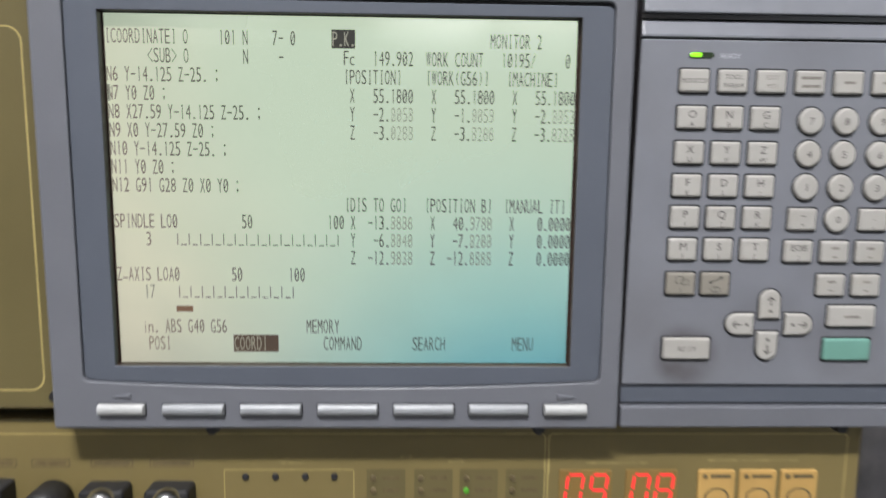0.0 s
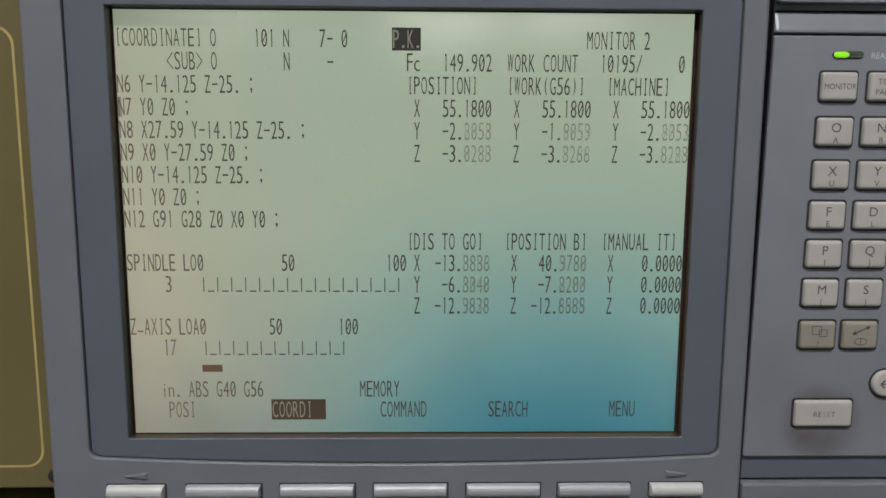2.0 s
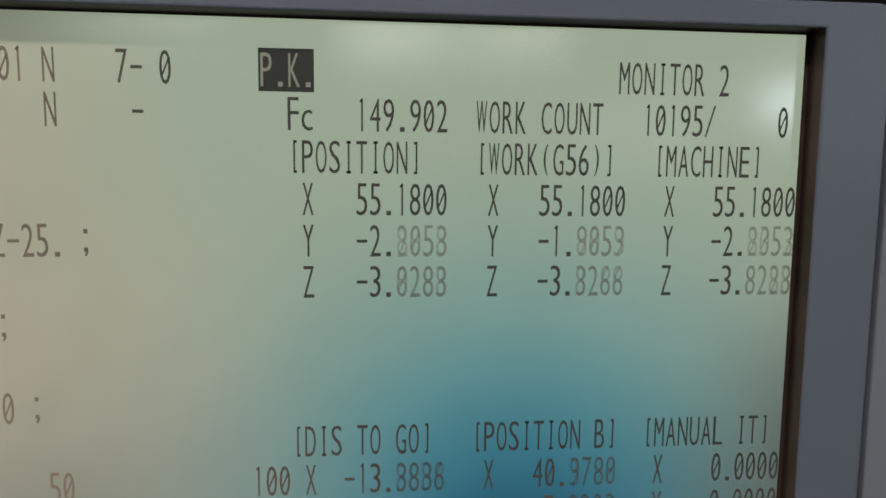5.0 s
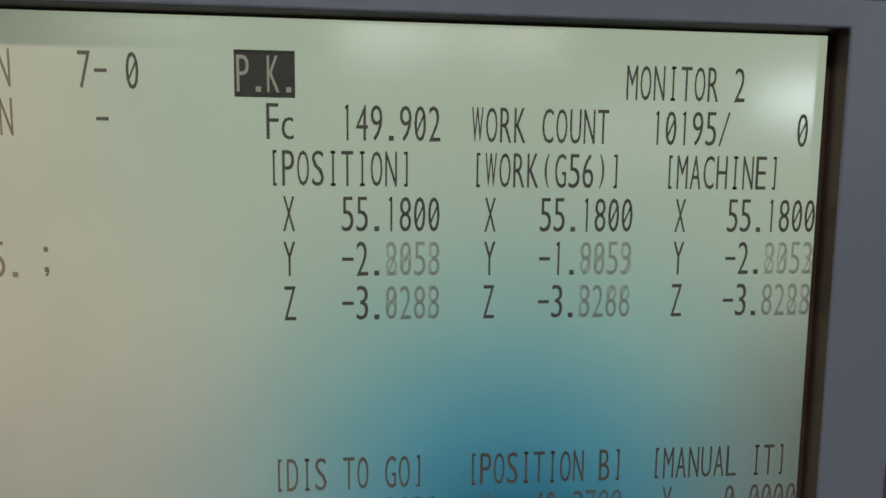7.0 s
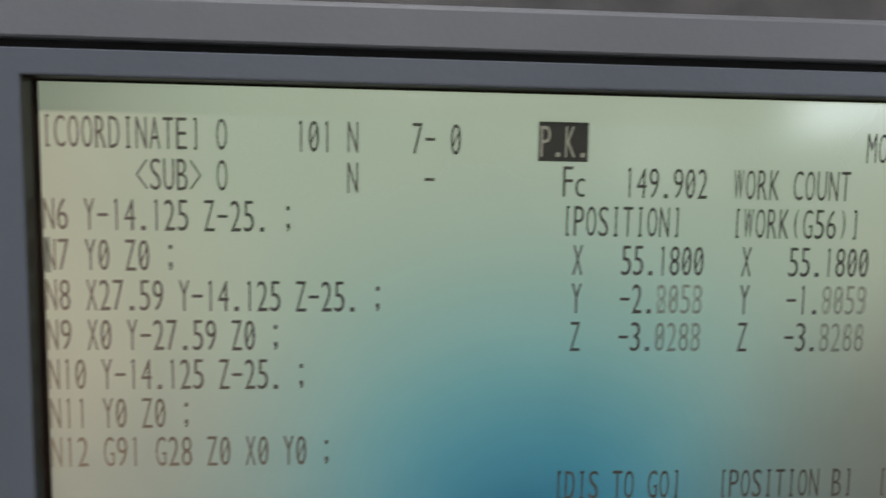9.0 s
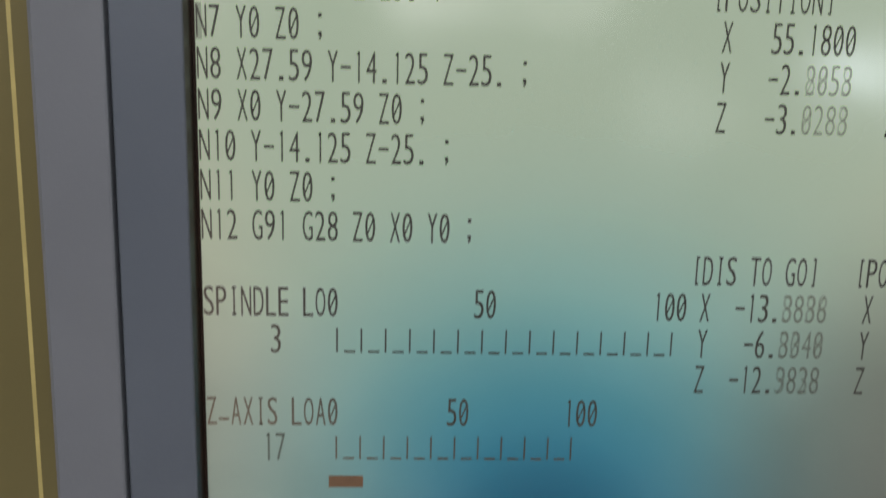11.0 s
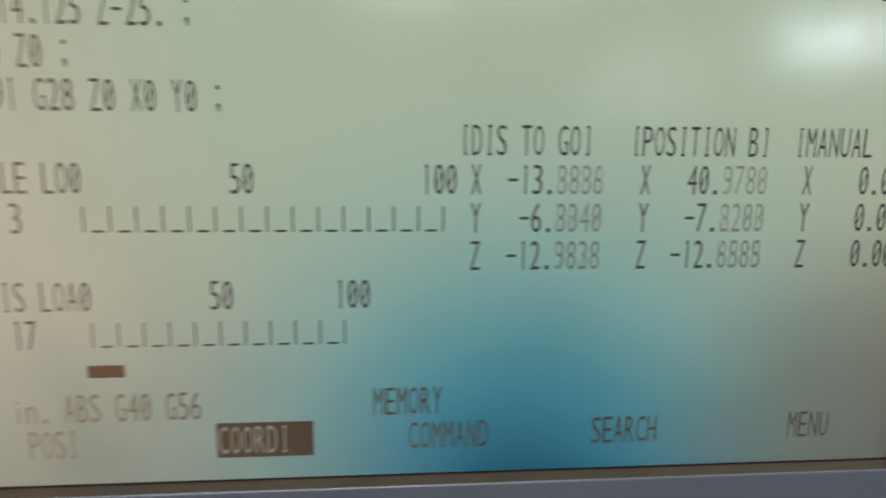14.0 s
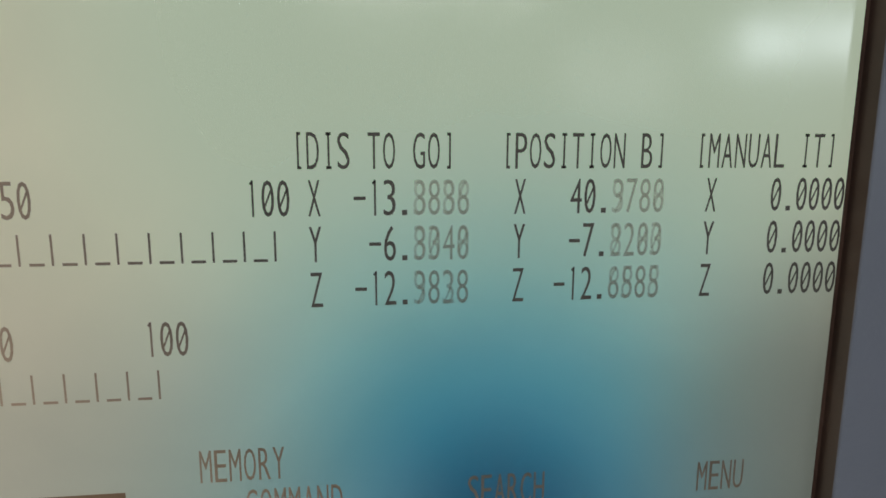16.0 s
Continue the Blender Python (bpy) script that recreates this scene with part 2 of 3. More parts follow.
M_BROWN_PRINT = mat("brown_print", (0.10, 0.075, 0.035), 0.6, vary=0.25, scale=300)
M_CHROME = mat("chrome", (0.8, 0.8, 0.81), 0.2, metal=1.0, vary=0.05, scale=60)
M_RUBBER = mat("black_rubber", (0.012, 0.012, 0.013), 0.55, vary=0.2, scale=100)
M_ORANGE = mat("orange_plastic", (0.75, 0.22, 0.02), 0.4, vary=0.08, scale=60)
M_DARK_STEEL = mat("dark_mottled_enamel", (0.045, 0.043, 0.046), 0.5, vary=0.35, scale=45, bump=0.2, bump_scale=200, dirt=(0.09, 0.085, 0.08), dirt_scale=60, dirt_amount=0.6)
M_WALL = mat("white_painted_wall", (0.78, 0.77, 0.72), 0.7, vary=0.05, scale=1.2, bump=0.05, bump_scale=60, dirt=(0.6, 0.58, 0.52), dirt_scale=0.8, dirt_amount=0.3)
M_CEIL = mat("white_ceiling_board", (0.6, 0.6, 0.58), 0.8, vary=0.04, scale=2)
M_FLOOR = mat("worn_concrete", (0.24, 0.235, 0.22), 0.6, vary=0.15, scale=3, bump=0.1, bump_scale=80, dirt=(0.18, 0.17, 0.15), dirt_scale=1.5, dirt_amount=0.4)
M_TUBE = glow("fluorescent_tube", (1.0, 0.98, 0.94), 80.0)
M_DAYLIGHT = glow("daylit_pane", (0.95, 0.98, 1.0), 3.0)
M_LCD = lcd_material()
M_INK = mat("lcd_ink", (0.042, 0.041, 0.035), 0.55, vary=0.2, scale=500, spec=0.3)
M_GHOST = ghost_ink("half_turned_ink", (0.10, 0.095, 0.08), 0.2)
M_GHOST_DARK = ghost_ink("cursor_ink", (0.09, 0.09, 0.075), 0.45)
view_haze(M_INK, (0.62, 0.50, 0.38), 0.62)
M_DARK_FIELD = mat("lcd_dark_field", (0.022, 0.022, 0.018), 0.5, vary=0.1, scale=400, spec=0.3)
M_BAR = mat("lcd_bar_ink", (0.13, 0.075, 0.045), 0.55, vary=0.1, scale=400, spec=0.3)
M_BOX = mat("lcd_box_ink", (0.05, 0.036, 0.028), 0.55, vary=0.1, scale=400, spec=0.3)
view_haze(M_BOX, (0.5, 0.34, 0.2), 0.3)
M_REV = glow("lcd_reversed_letter", (0.36, 0.36, 0.28), 0.55)
M_GREEN_ON = glow("green_lamp", (0.36, 1.0, 0.02), 1.7)
M_GREEN_DIM = glow("dim_green_lamp", (0.12, 0.5, 0.04), 0.35)
M_GREEN_OFF = mat("dark_green_lens", (0.02, 0.035, 0.012), 0.25, vary=0.1)
M_RED_ON = glow("red_segment", (1.0, 0.02, 0.035), 2.4)
M_RED_OFF = mat("dark_red_window", (0.20, 0.12, 0.035), 0.3, vary=0.1)

# ---- mesh helpers ----
ORIGIN_Z = 1.4


def P(x, y, z):
    """Millimetres from the middle of the display's glass."""
    return Vector((x / 1000, y / 1000, ORIGIN_Z + z / 1000))


def part(name, bm, material, parent=None, label="", smooth=False):
    me = bpy.data.meshes.new(name)
    bmesh.ops.recalc_face_normals(bm, faces=bm.faces)
    bm.to_mesh(me)
    bm.free()
    me.materials.append(material)
    if smooth:
        for p in me.polygons:
            p.use_smooth = True
    ob = new(name, me)
    if parent is not None:
        ob.parent = parent
        ob.matrix_parent_inverse = parent.matrix_world.inverted()
    if label:
        ob["label"] = label
    return ob


def thing(name, place, label, category, group="", kind=""):
    ob = new(name)
    ob.matrix_world = Matrix.Translation(place)
    ob.empty_display_size = 0.02
    bpy.context.view_layer.update()
    return tagged(ob, label, category, group, kind)


def rrect(x0, x1, z0, z1, r, arc=5, edge=1, bow=0.0):
    """Rounded rectangle, counted from the lower right corner upwards; bow lets the lower edge sag in its middle."""
    pts = []
    r = max(r, 0.01)
    cs = [(x1 - r, z0 + r, -90), (x1 - r, z1 - r, 0), (x0 + r, z1 - r, 90), (x0 + r, z0 + r, 180)]
    for k, (cx, cz, a0) in enumerate(cs):
        for i in range(arc + 1):
            a = radians(a0 + 90 * i / arc)
            pts.append((cx + r * math.cos(a), cz + r * math.sin(a)))
        nx = cs[(k + 1) % 4]
        a = radians(a0 + 90)
        sx, sz = cx + r * math.cos(a), cz + r * math.sin(a)
        ex, ez = nx[0] + r * math.cos(radians(nx[2])), nx[1] + r * math.sin(radians(nx[2]))
        for i in range(1, edge):
            f = i / edge
            pts.append((sx + (ex - sx) * f, sz + (ez - sz) * f))
    if bow:
        half, mid = (x1 - x0) / 2, (x0 + x1) / 2
        pts = [(x, z - bow * max(0.0, 1 - ((x - mid) / half) ** 2) if z < (z0 + z1) / 2 - (z1 - z0) * 0.35 else z) for x, z in pts]
    return pts


def loft(bm, rings, cap_first=False, cap_last=True):
    """Rings of (points, y) of one length joined one to the next."""
    loops = [[bm.verts.new(P(x, y, z)) for x, z in pts] for pts, y in rings]
    n = len(loops[0])
    for a, b in zip(loops, loops[1:]):
        for i in range(n):
            bm.faces.new((a[i], a[(i + 1) % n], b[(i + 1) % n], b[i]))
    if cap_first:
        bm.faces.new(loops[0])
    if cap_last:
        bm.faces.new(loops[-1])
    return bm


def plate(x0, x1, z0, z1, y_back, y_front, r=0.6, soft=0.4, bm=None):
    """A slab with rounded corners and softened front edges."""
    bm = bm or bmesh.new()
    rings = [(rrect(x0, x1, z0, z1, r), y_back), (rrect(x0, x1, z0, z1, r), y_front + soft)]
    rings.append((rrect(x0 + soft * 0.3, x1 - soft * 0.3, z0 + soft * 0.3, z1 - soft * 0.3, r), y_front + soft * 0.3))
    rings.append((rrect(x0 + soft, x1 - soft, z0 + soft, z1 - soft, max(r - soft, 0.05)), y_front))
    return loft(bm, rings, True, True)


def quad(bm, x0, x1, z0, z1, y):
    bm.faces.new([bm.verts.new(P(*c)) for c in ((x0, y, z0), (x1, y, z0), (x1, y, z1), (x0, y, z1))])


def stroke(bm, xa, za, xb, zb, w, y):
    """A straight bar of ink between two places."""
    dx, dz = xb - xa, zb - za
    d = math.hypot(dx, dz)
    nx, nz = -dz / d * w / 2, dx / d * w / 2
    bm.faces.new([bm.verts.new(P(x, y, z)) for x, z in ((xa + nx, za + nz), (xb + nx, zb + nz), (xb - nx, zb - nz), (xa - nx, za - nz))])


def dome(bm, cx, cz, y_back, y_front, r, n=24, round_off=0.35):
    """A round button or lens with a rounded front."""
    rings = []
    circle = lambda q: [(cx + q * math.cos(2 * math.pi * i / n), cz + q * math.sin(2 * math.pi * i / n)) for i in range(n)]
    h = (y_back - y_front)
    rings.append((circle(r), y_back))
    rings.append((circle(r), y_back - h * (1 - round_off)))
    for a in (30, 55, 75):
        rings.append((circle(r * (0.78 + 0.22 * math.cos(radians(a)))), y_back - h * (1 - round_off + round_off * math.sin(radians(a)))))
    rings.append((circle(r * 0.6), y_front))
    return loft(bm, rings, True, True)


# ---- letters, from the built-in font ----
GLYPHS = {}


def outline(body, offset=0.0):
    """Vertices and faces of a text, with its bounds, at size 1."""
    key = (body, offset)
    if key not in GLYPHS:
        cu = bpy.data.curves.new("letters", "FONT")
        cu.body, cu.size, cu.offset, cu.resolution_u = body, 1.0, offset, 3
        ob = new("letters", cu)
        bpy.context.view_layer.update()
        me = bpy.data.meshes.new_from_object(ob.evaluated_get(bpy.context.evaluated_depsgraph_get()))
        vs = [(v.co.x, v.co.y) for v in me.vertices]
        fs = [tuple(p.vertices) for p in me.polygons]
        bpy.data.objects.remove(ob)
        bpy.data.curves.remove(cu)
        bpy.data.meshes.remove(me)
        xs, ys = [v[0] for v in vs], [v[1] for v in vs]
        GLYPHS[key] = (vs, fs, min(xs), max(xs), min(ys), max(ys))
    return GLYPHS[key]


def letters_in(bm, body, x0, x1, z0, z1, y, offset=0.0):
    """Fit a text into a box."""
    vs, fs, ax, bx, ay, by = outline(body, offset)
    made = [bm.verts.new(P(x0 + (vx - ax) / (bx - ax) * (x1 - x0), y, z0 + (vy - ay) / (by - ay) * (z1 - z0))) for vx, vy in vs]
    for f in fs:
        bm.faces.new([made[i] for i in f])


def legend(bm, body, cx, cz, height, y, narrow=1.0):
    vs, fs, ax, bx, ay, by = outline(body)
    s = height / 0.73
    made = [bm.verts.new(P(cx + (vx - (ax + bx) / 2) * s * narrow, y, cz + vy * s - height / 2)) for vx, vy in vs]
    for f in fs:
        bm.faces.new([made[i] for i in f])


# ---- the hall ----
X0, X1, Y0, Y1 = -7.0, 7.5, -12.0, 1.6


def room_box(name, x0, x1, y0, y1, z0, z1, material, label):
    bm = bmesh.new()
    vs = [bm.verts.new(c) for c in ((x0, y0, z0), (x1, y0, z0), (x1, y1, z0), (x0, y1, z0), (x0, y0, z1), (x1, y0, z1), (x1, y1, z1), (x0, y1, z1))]
    for f in ((0, 1, 2, 3), (4, 5, 6, 7), (0, 1, 5, 4), (1, 2, 6, 5), (2, 3, 7, 6), (3, 0, 4, 7)):
        bm.faces.new([vs[i] for i in f])
    return tagged(part(name, bm, material), label, name.split("_")[0], kind="structure")


room_box("floor", X0, X1, Y0, Y1, -0.15, 0.0, M_FLOOR, "worn grey concrete workshop floor")
room_box("ceiling", X0, X1, Y0, Y1, CEIL, CEIL + 0.15, M_CEIL, "plain white workshop ceiling over the machine")
room_box("wall_north", X0, X1, Y1, Y1 + 0.2, 0.0, CEIL, M_WALL, "plain white wall behind the machine")
WX0, WX1, WZ0, WZ1 = 3.7, 5.9, 1.5, 3.0


def wall_with_window():
    """The far wall: four blocks round one opening."""
    bm = bmesh.new()
    for x0, x1, z0, z1 in ((X0, WX0, 0, CEIL), (WX1, X1, 0, CEIL), (WX0, WX1, 0, WZ0), (WX0, WX1, WZ1, CEIL)):
        bmesh.ops.create_cube(bm, size=1, matrix=Matrix.Translation(((x0 + x1) / 2, Y0 - 0.1, (z0 + z1) / 2)) @ Matrix.Diagonal((x1 - x0, 0.2, z1 - z0, 1)))
    return tagged(part("wall_south", bm, M_WALL), "plain white wall with one wide window across the workshop", "wall", kind="structure")


def far_window():
    """Four panes of daylight in a grey frame."""
    w = thing("window_1", (WX0, Y0 - 0.1, WZ0), "wide daylit window with four panes and grey frame", "window", kind="structure")
    n = 4
    step = (WX1 - WX0) / n
    for i in range(n + 1):
        bm = bmesh.new()
        bmesh.ops.create_cube(bm, size=1, matrix=Matrix.Translation((WX0 + min(max(i * step, 0.03), WX1 - WX0 - 0.03), Y0 - 0.06, (WZ0 + WZ1) / 2)) @ Matrix.Diagonal((0.06, 0.08, WZ1 - WZ0, 1)))
        part("window_frame", bm, M_CEIL, w)
    for i in range(n):
        bm = bmesh.new()
        bmesh.ops.create_cube(bm, size=1, matrix=Matrix.Translation((WX0 + (i + 0.5) * step, Y0 - 0.08, (WZ0 + WZ1) / 2)) @ Matrix.Diagonal((step - 0.07, 0.01, WZ1 - WZ0, 1)))
        part("pane", bm, M_DAYLIGHT, w, "pane bright with daylight")
    return w


wall_with_window()
far_window()
room_box("wall_west", X0 - 0.2, X0, Y0, Y1, 0.0, CEIL, M_WALL, "plain white side wall of the workshop")
room_box("wall_east", X1, X1 + 0.2, Y0, Y1, 0.0, CEIL, M_WALL, "plain white side wall of the workshop")


def ceiling_fixture():
    """Hanging twin-tube light: housing, two tubes, two rods."""
    t = thing("ceiling_light", (0, 0, LAMP_Z), "hanging white fluorescent light with two lit tubes", "lamp", "ceiling lights of the workshop")
    bm = bmesh.new()
    rows = [(-0.11, 0.0), (-0.05, 0.06), (0.05, 0.06), (0.11, 0.0), (0.1, 0.0), (0.045, 0.05), (-0.045, 0.05), (-0.1, 0.0)]
    a = [bm.verts.new((-0.62, y, LAMP_Z + z)) for y, z in rows]
    b = [bm.verts.new((0.62, y, LAMP_Z + z)) for y, z in rows]
    for i in range(8):
        bm.faces.new((a[i], a[(i + 1) % 8], b[(i + 1) % 8], b[i]))
    bm.faces.new(a)
    bm.faces.new(b)
    part("housing", bm, M_CEIL, t)
    for y in (-0.045, 0.045):
        bm = bmesh.new()
        bmesh.ops.create_cone(bm, cap_ends=True, segments=12, radius1=0.014, radius2=0.014, depth=1.18, matrix=Matrix.Translation((0, y, LAMP_Z - 0.005)) @ Matrix.Rotation(radians(90), 4, "Y"))
        part("tube", bm, M_TUBE, t, smooth=True)
    for x in (-0.5, 0.5):
        bm = bmesh.new()
        bmesh.ops.create_cone(bm, cap_ends=True, segments=8, radius1=0.005, radius2=0.005, depth=CEIL - LAMP_Z - 0.06, matrix=Matrix.Translation((x, 0, (CEIL + LAMP_Z + 0.06) / 2)))
        part("rod", bm, M_CHROME, t)
    return t


first = ceiling_fixture()
for fx, fy in FIXTURES[1:]:
    copy_thing(first, Matrix.Translation((fx, fy, LAMP_Z)))
first.location = (FIXTURES[0][0], FIXTURES[0][1], LAMP_Z)

# a bright flood light far down the hall
flood = thing("flood_light", (6.46, -8.5, 2.6), "bright white flood light hung far down the hall", "lamp")
bm = bmesh.new()
bmesh.ops.create_cube(bm, size=1, matrix=Matrix.Diagonal((2.4, 0.12, 0.6, 1)))
bmesh.ops.bevel(bm, geom=bm.edges[:], offset=0.02, segments=2, affect="EDGES")
shell = part("housing", bm, M_CEIL)
shell.parent = flood
flood.rotation_euler = (0, 0, radians(37.3))
bm = bmesh.new()
bmesh.ops.create_cone(bm, cap_ends=True, segments=10, radius1=0.01, radius2=0.01, depth=CEIL - 2.9, matrix=Matrix.Translation((0, 0, (CEIL - 2.9) / 2 + 0.3)))
rod = part("rod", bm, M_CHROME)
rod.parent = flood

# ---- the machine behind the control ----
machine = thing("machine_enclosure", (0, 0.1, 0), "dark grey mottled steel machine enclosure behind the control", "machine")
bm = bmesh.new()
bmesh.ops.create_cube(bm, size=1, matrix=Matrix.Translation((0.1, 0.55, 1.1)) @ Matrix.Diagonal((2.6, 0.9, 2.2, 1)))
bmesh.ops.bevel(bm, geom=bm.edges[:], offset=0.012, segments=2, affect="EDGES")
part("shell", bm, M_DARK_STEEL, machine)
bm = bmesh.new()
plate(-420, 275, -330, 150, 105, 30, 6, 2, bm)
part("pendant_box", bm, M_DARK_STEEL, machine)

# ---- olive side panel ----
side = thing("side_panel", P(-240, 10, -100), "olive-brown enamelled panel with a thin yellow border line", "panel")
bm = bmesh.new()
plate(-400, -126, -103.3, 140, 31, 3, 2, 0.8, bm)
part("sheet", bm, M_OLIVE, side)
bm = bmesh.new()
a, b = rrect(-380, -143.3, -94.5, 74.8, 7, 6), rrect(-379.2, -144.2, -93.6, 73.9, 6.2, 6)
loft(bm, [(a, 2.97), (b, 2.97)], False, False)
part("border_line", bm, M_GOLD, side, "thin printed yellow line with rounded corners")

# ---- lower operator panel ----
low = thing("operator_panel", P(-60, 20, -240), "ochre machine operator panel with red digits, switches and amber buttons", "panel")
bm = bmesh.new()
plate(-410, 262, -300, -111.6, 31, 10, 2, 1.0, bm)
part("sheet", bm, M_OCHRE, low)


def flat(name, x0, x1, z0, z1, y, material, parent, label="", line=0.0, r=1.0):
    """A printed field, or with line a printed border."""
    bm = bmesh.new()
    if line:
        loft(bm, [(rrect(x0, x1, z0, z1, r), y), (rrect(x0 + line, x1 - line, z0 + line, z1 - line, max(r - line, 0.1)), y)], False, False)
    else:
        loft(bm, [(rrect(x0, x1, z0, z1, r), y + 0.01), (rrect(x0, x1, z0, z1, r), y)], False, True)
    return part(name, bm, material, parent, label)


# printed borders
flat("border_line", -398, 99.5, -292, -118.6, 9.96, M_GOLD, low, "", 0.7, 3)
flat("border_line", 100.6, 255, -292, -118.6, 9.96, M_GOLD, low, "", 0.7, 3)
flat("border_line", -62.5, 2.8, -180, -137.6, 9.95, M_GOLD, low, "", 0.5, 1)
# unreadable captions stay plain bars
for x0, x1 in ((-180, -164), (-157, -138), (-128, -107), (-99, -77)):
    flat("caption_plate", x0, x1, -136.4, -132.0, 9.94, M_BROWN_PRINT, low, "", 0.7, 0.5)
    flat("caption_bar", x0 + 1.6, x1 - 1.8, -135.1, -133.4, 9.94, M_BROWN_PRINT, low, "", 0, 0.3)
for x0, x1, z in ((-36, -22, -134.2), (50, 58, -133.6), (120, 152, -134.5), (183, 230, -133.2), (26, 32, -131)):
    flat("caption_bar", x0, x1, z - 0.6, z + 0.6, 9.94, M_GOLD_DIM, low, "", 0, 0.3)
for x in (-51.6, -36.7, -21.8, -7.2):
    bm = bmesh.new()
    dome(bm, x, -141.4, 10.3, 8.9, 1.7, 16)
    part("indicator_lens", bm, M_GAP, low, "small dark unlit indicator lens")
for k, x in enumerate((9.0, 33.0, 56.0, 79.5)):
    flat("lamp_field", x, x + 19.5, -172, -137.6, 9.93, M_OLIVE, low, "darker olive printed field", 0, 0.8)
    for j in range(4):
        z = -142.4 - j * 6.6
        bm = bmesh.new()
        dome(bm, x + 3.4, z, 10.2, 9.0, 1.55, 14)
        on = (k == 2 and j == 1)
        part("indicator_lens", bm, M_GREEN_DIM if on else M_BROWN_PRINT, low, "dim lit green indicator lens" if on else "")
        flat("caption_bar", x + 8.0, x + 16.5, z - 0.9, z + 0.9, 9.9, M_BROWN_PRINT, low, "", 0, 0.3)
flat("caption_bar", 101.0, 101.7, -140, -128, 9.9, M_GOLD, low, "", 0, 0.2)

SEGMENTS = {"0": "abcdef", "9": "abcfgd", "8": "abcdefg"}


def seven_segment(cx, z_top, body):
    """Two-digit red display in a dark window."""
    win = part("digit_window", plate(cx - 13.4, cx + 13.4, z_top - 24, z_top + 2.5, 10.5, 9.4, 1, 0.3), M_RED_OFF, low, "tinted window with lit red digits")
    for k, ch in enumerate(body):
        x = cx - 6.2 + k * 12.4 - 0.6
        w, h, lean, s = 7.9, 16.5, 0.12, 1.25
        zb = z_top - h
        at = lambda fx, fz: (x - w / 2 + fx * w + lean * fz * h, zb + fz * h)
        ends = {"a": (0.08, 1, 0.92, 1), "b": (1, 0.95, 1, 0.55), "c": (1, 0.45, 1, 0.05), "d": (0.08, 0, 0.92, 0), "e": (0, 0.45, 0, 0.05), "f": (0, 0.95, 0, 0.55), "g": (0.1, 0.5, 0.9, 0.5)}
        for sg in SEGMENTS[ch]:
            fx0, fz0, fx1, fz1 = ends[sg]
            (xa, za), (xb, zb2) = at(fx0, fz0), at(fx1, fz1)
            bm = bmesh.new()
            stroke(bm, xa, za, xb, zb2, s, 9.3)
            part("lit_segment", bm, M_RED_ON, win)


seven_segment(120.2, -140.6, "09")
seven_segment(154.2, -140.6, "08")

for x in (178.2, 199.6, 221.0):
    b = part("amber_button", plate(x, x + 19, -168, -138.0, 10.4, 8.6, 1.5, 0.6), M_TAN, low, "amber rectangular push button with a printed symbol")
    bm = bmesh.new()
    dome(bm, x + 3.2, -141.2, 8.7, 8.1, 1.3, 14)
    part("indicator_lens", bm, M_BROWN_PRINT, b)
    flat("caption_bar", x + 6, x + 16.5, -142.2, -140.2, 8.55, M_BROWN_PRINT, b, "", 0, 0.3)
    bm = bmesh.new()
    ring = lambda a, c: [(x + 9.8 + a * math.cos(2 * math.pi * i / 20), -152.5 + c * math.sin(2 * math.pi * i / 20)) for i in range(20)]
    loft(bm, [(ring(6.6, 5.2), 8.55), (ring(5.4, 4.2), 8.55)], False, False)
    part("printed_symbol", bm, M_BROWN_PRINT, b)

# switches on the lower panel
knob = part("round_knob", dome(bmesh.new(), -146.5, -152.5, 10, -6, 9.6, 32, 0.3), M_RUBBER, low, "black round knob", True)
for x in (-119, -87.5):
    sw = part("selector_switch", plate(x - 10.8, x + 10.8, -166, -143.6, 10.2, -1, 2.5, 1.5), M_RUBBER, low, "black square selector switch with a chrome cap")
    bm = bmesh.new()
    cap = lambda a: ([(x + 0.8 + 8.0 * math.cos(a) * math.cos(2 * math.pi * i / 32), -149.9 + 8.0 * math.cos(a) * math.sin(2 * math.pi * i / 32)) for i in range(32)], -1.5 - 7.5 * math.sin(a))
    loft(bm, [cap(radians(a)) for a in (-10, 0, 12, 25, 38, 50, 62, 74, 85)], True, True)
    part("chrome_cap", bm, M_CHROME, sw, "domed chrome cap", True)
es = part("push_switch", plate(-190, -165.5, -166, -142, 10.2, -2, 2, 1.2), M_RUBBER, low, "black framed switch with an orange face")
part("orange_face", plate(-187, -171, -164, -147.5, -1.8, -4.5, 1.5, 0.8), M_ORANGE, es)

# ---- display unit ----
unit = thing("display_unit", P(0, 0, -109.5), "blue-grey plastic control display with a lit pale green screen", "display")
UX0, UX1, UZ0, UZ1 = -135.8, 130.6, -110.0, 96.2
FY = -6.0
E = 10
bm = bmesh.new()
inner = lambda g, y, top=0.0: (rrect(-120.9 + g, 121.3 - g, -86.6 + g, 87.4 - g - top, 3.2, 5, E, 3.2), y)
loft(bm, [
    (rrect(UX0, UX1, UZ0, UZ1, 1.6, 5, E), 30.0),
    (rrect(UX0, UX1, UZ0, UZ1, 1.6, 5, E), FY + 1.6),
    (rrect(UX0 + 0.35, UX1 - 0.35, UZ0 + 0.35, UZ1 - 0.35, 1.6, 5, E), FY + 0.6),
    (rrect(UX0 + 1.3, UX1 - 1.3, UZ0 + 1.3, UZ1 - 1.3, 1.6, 5, E), FY),
    inner(-0.5, FY), inner(-0.1, FY + 0.25), inner(0.0, FY + 0.7), inner(0.0, FY + 2.6)], True, False)
part("front_frame", bm, M_FRAME, unit, "light grey moulded front frame")
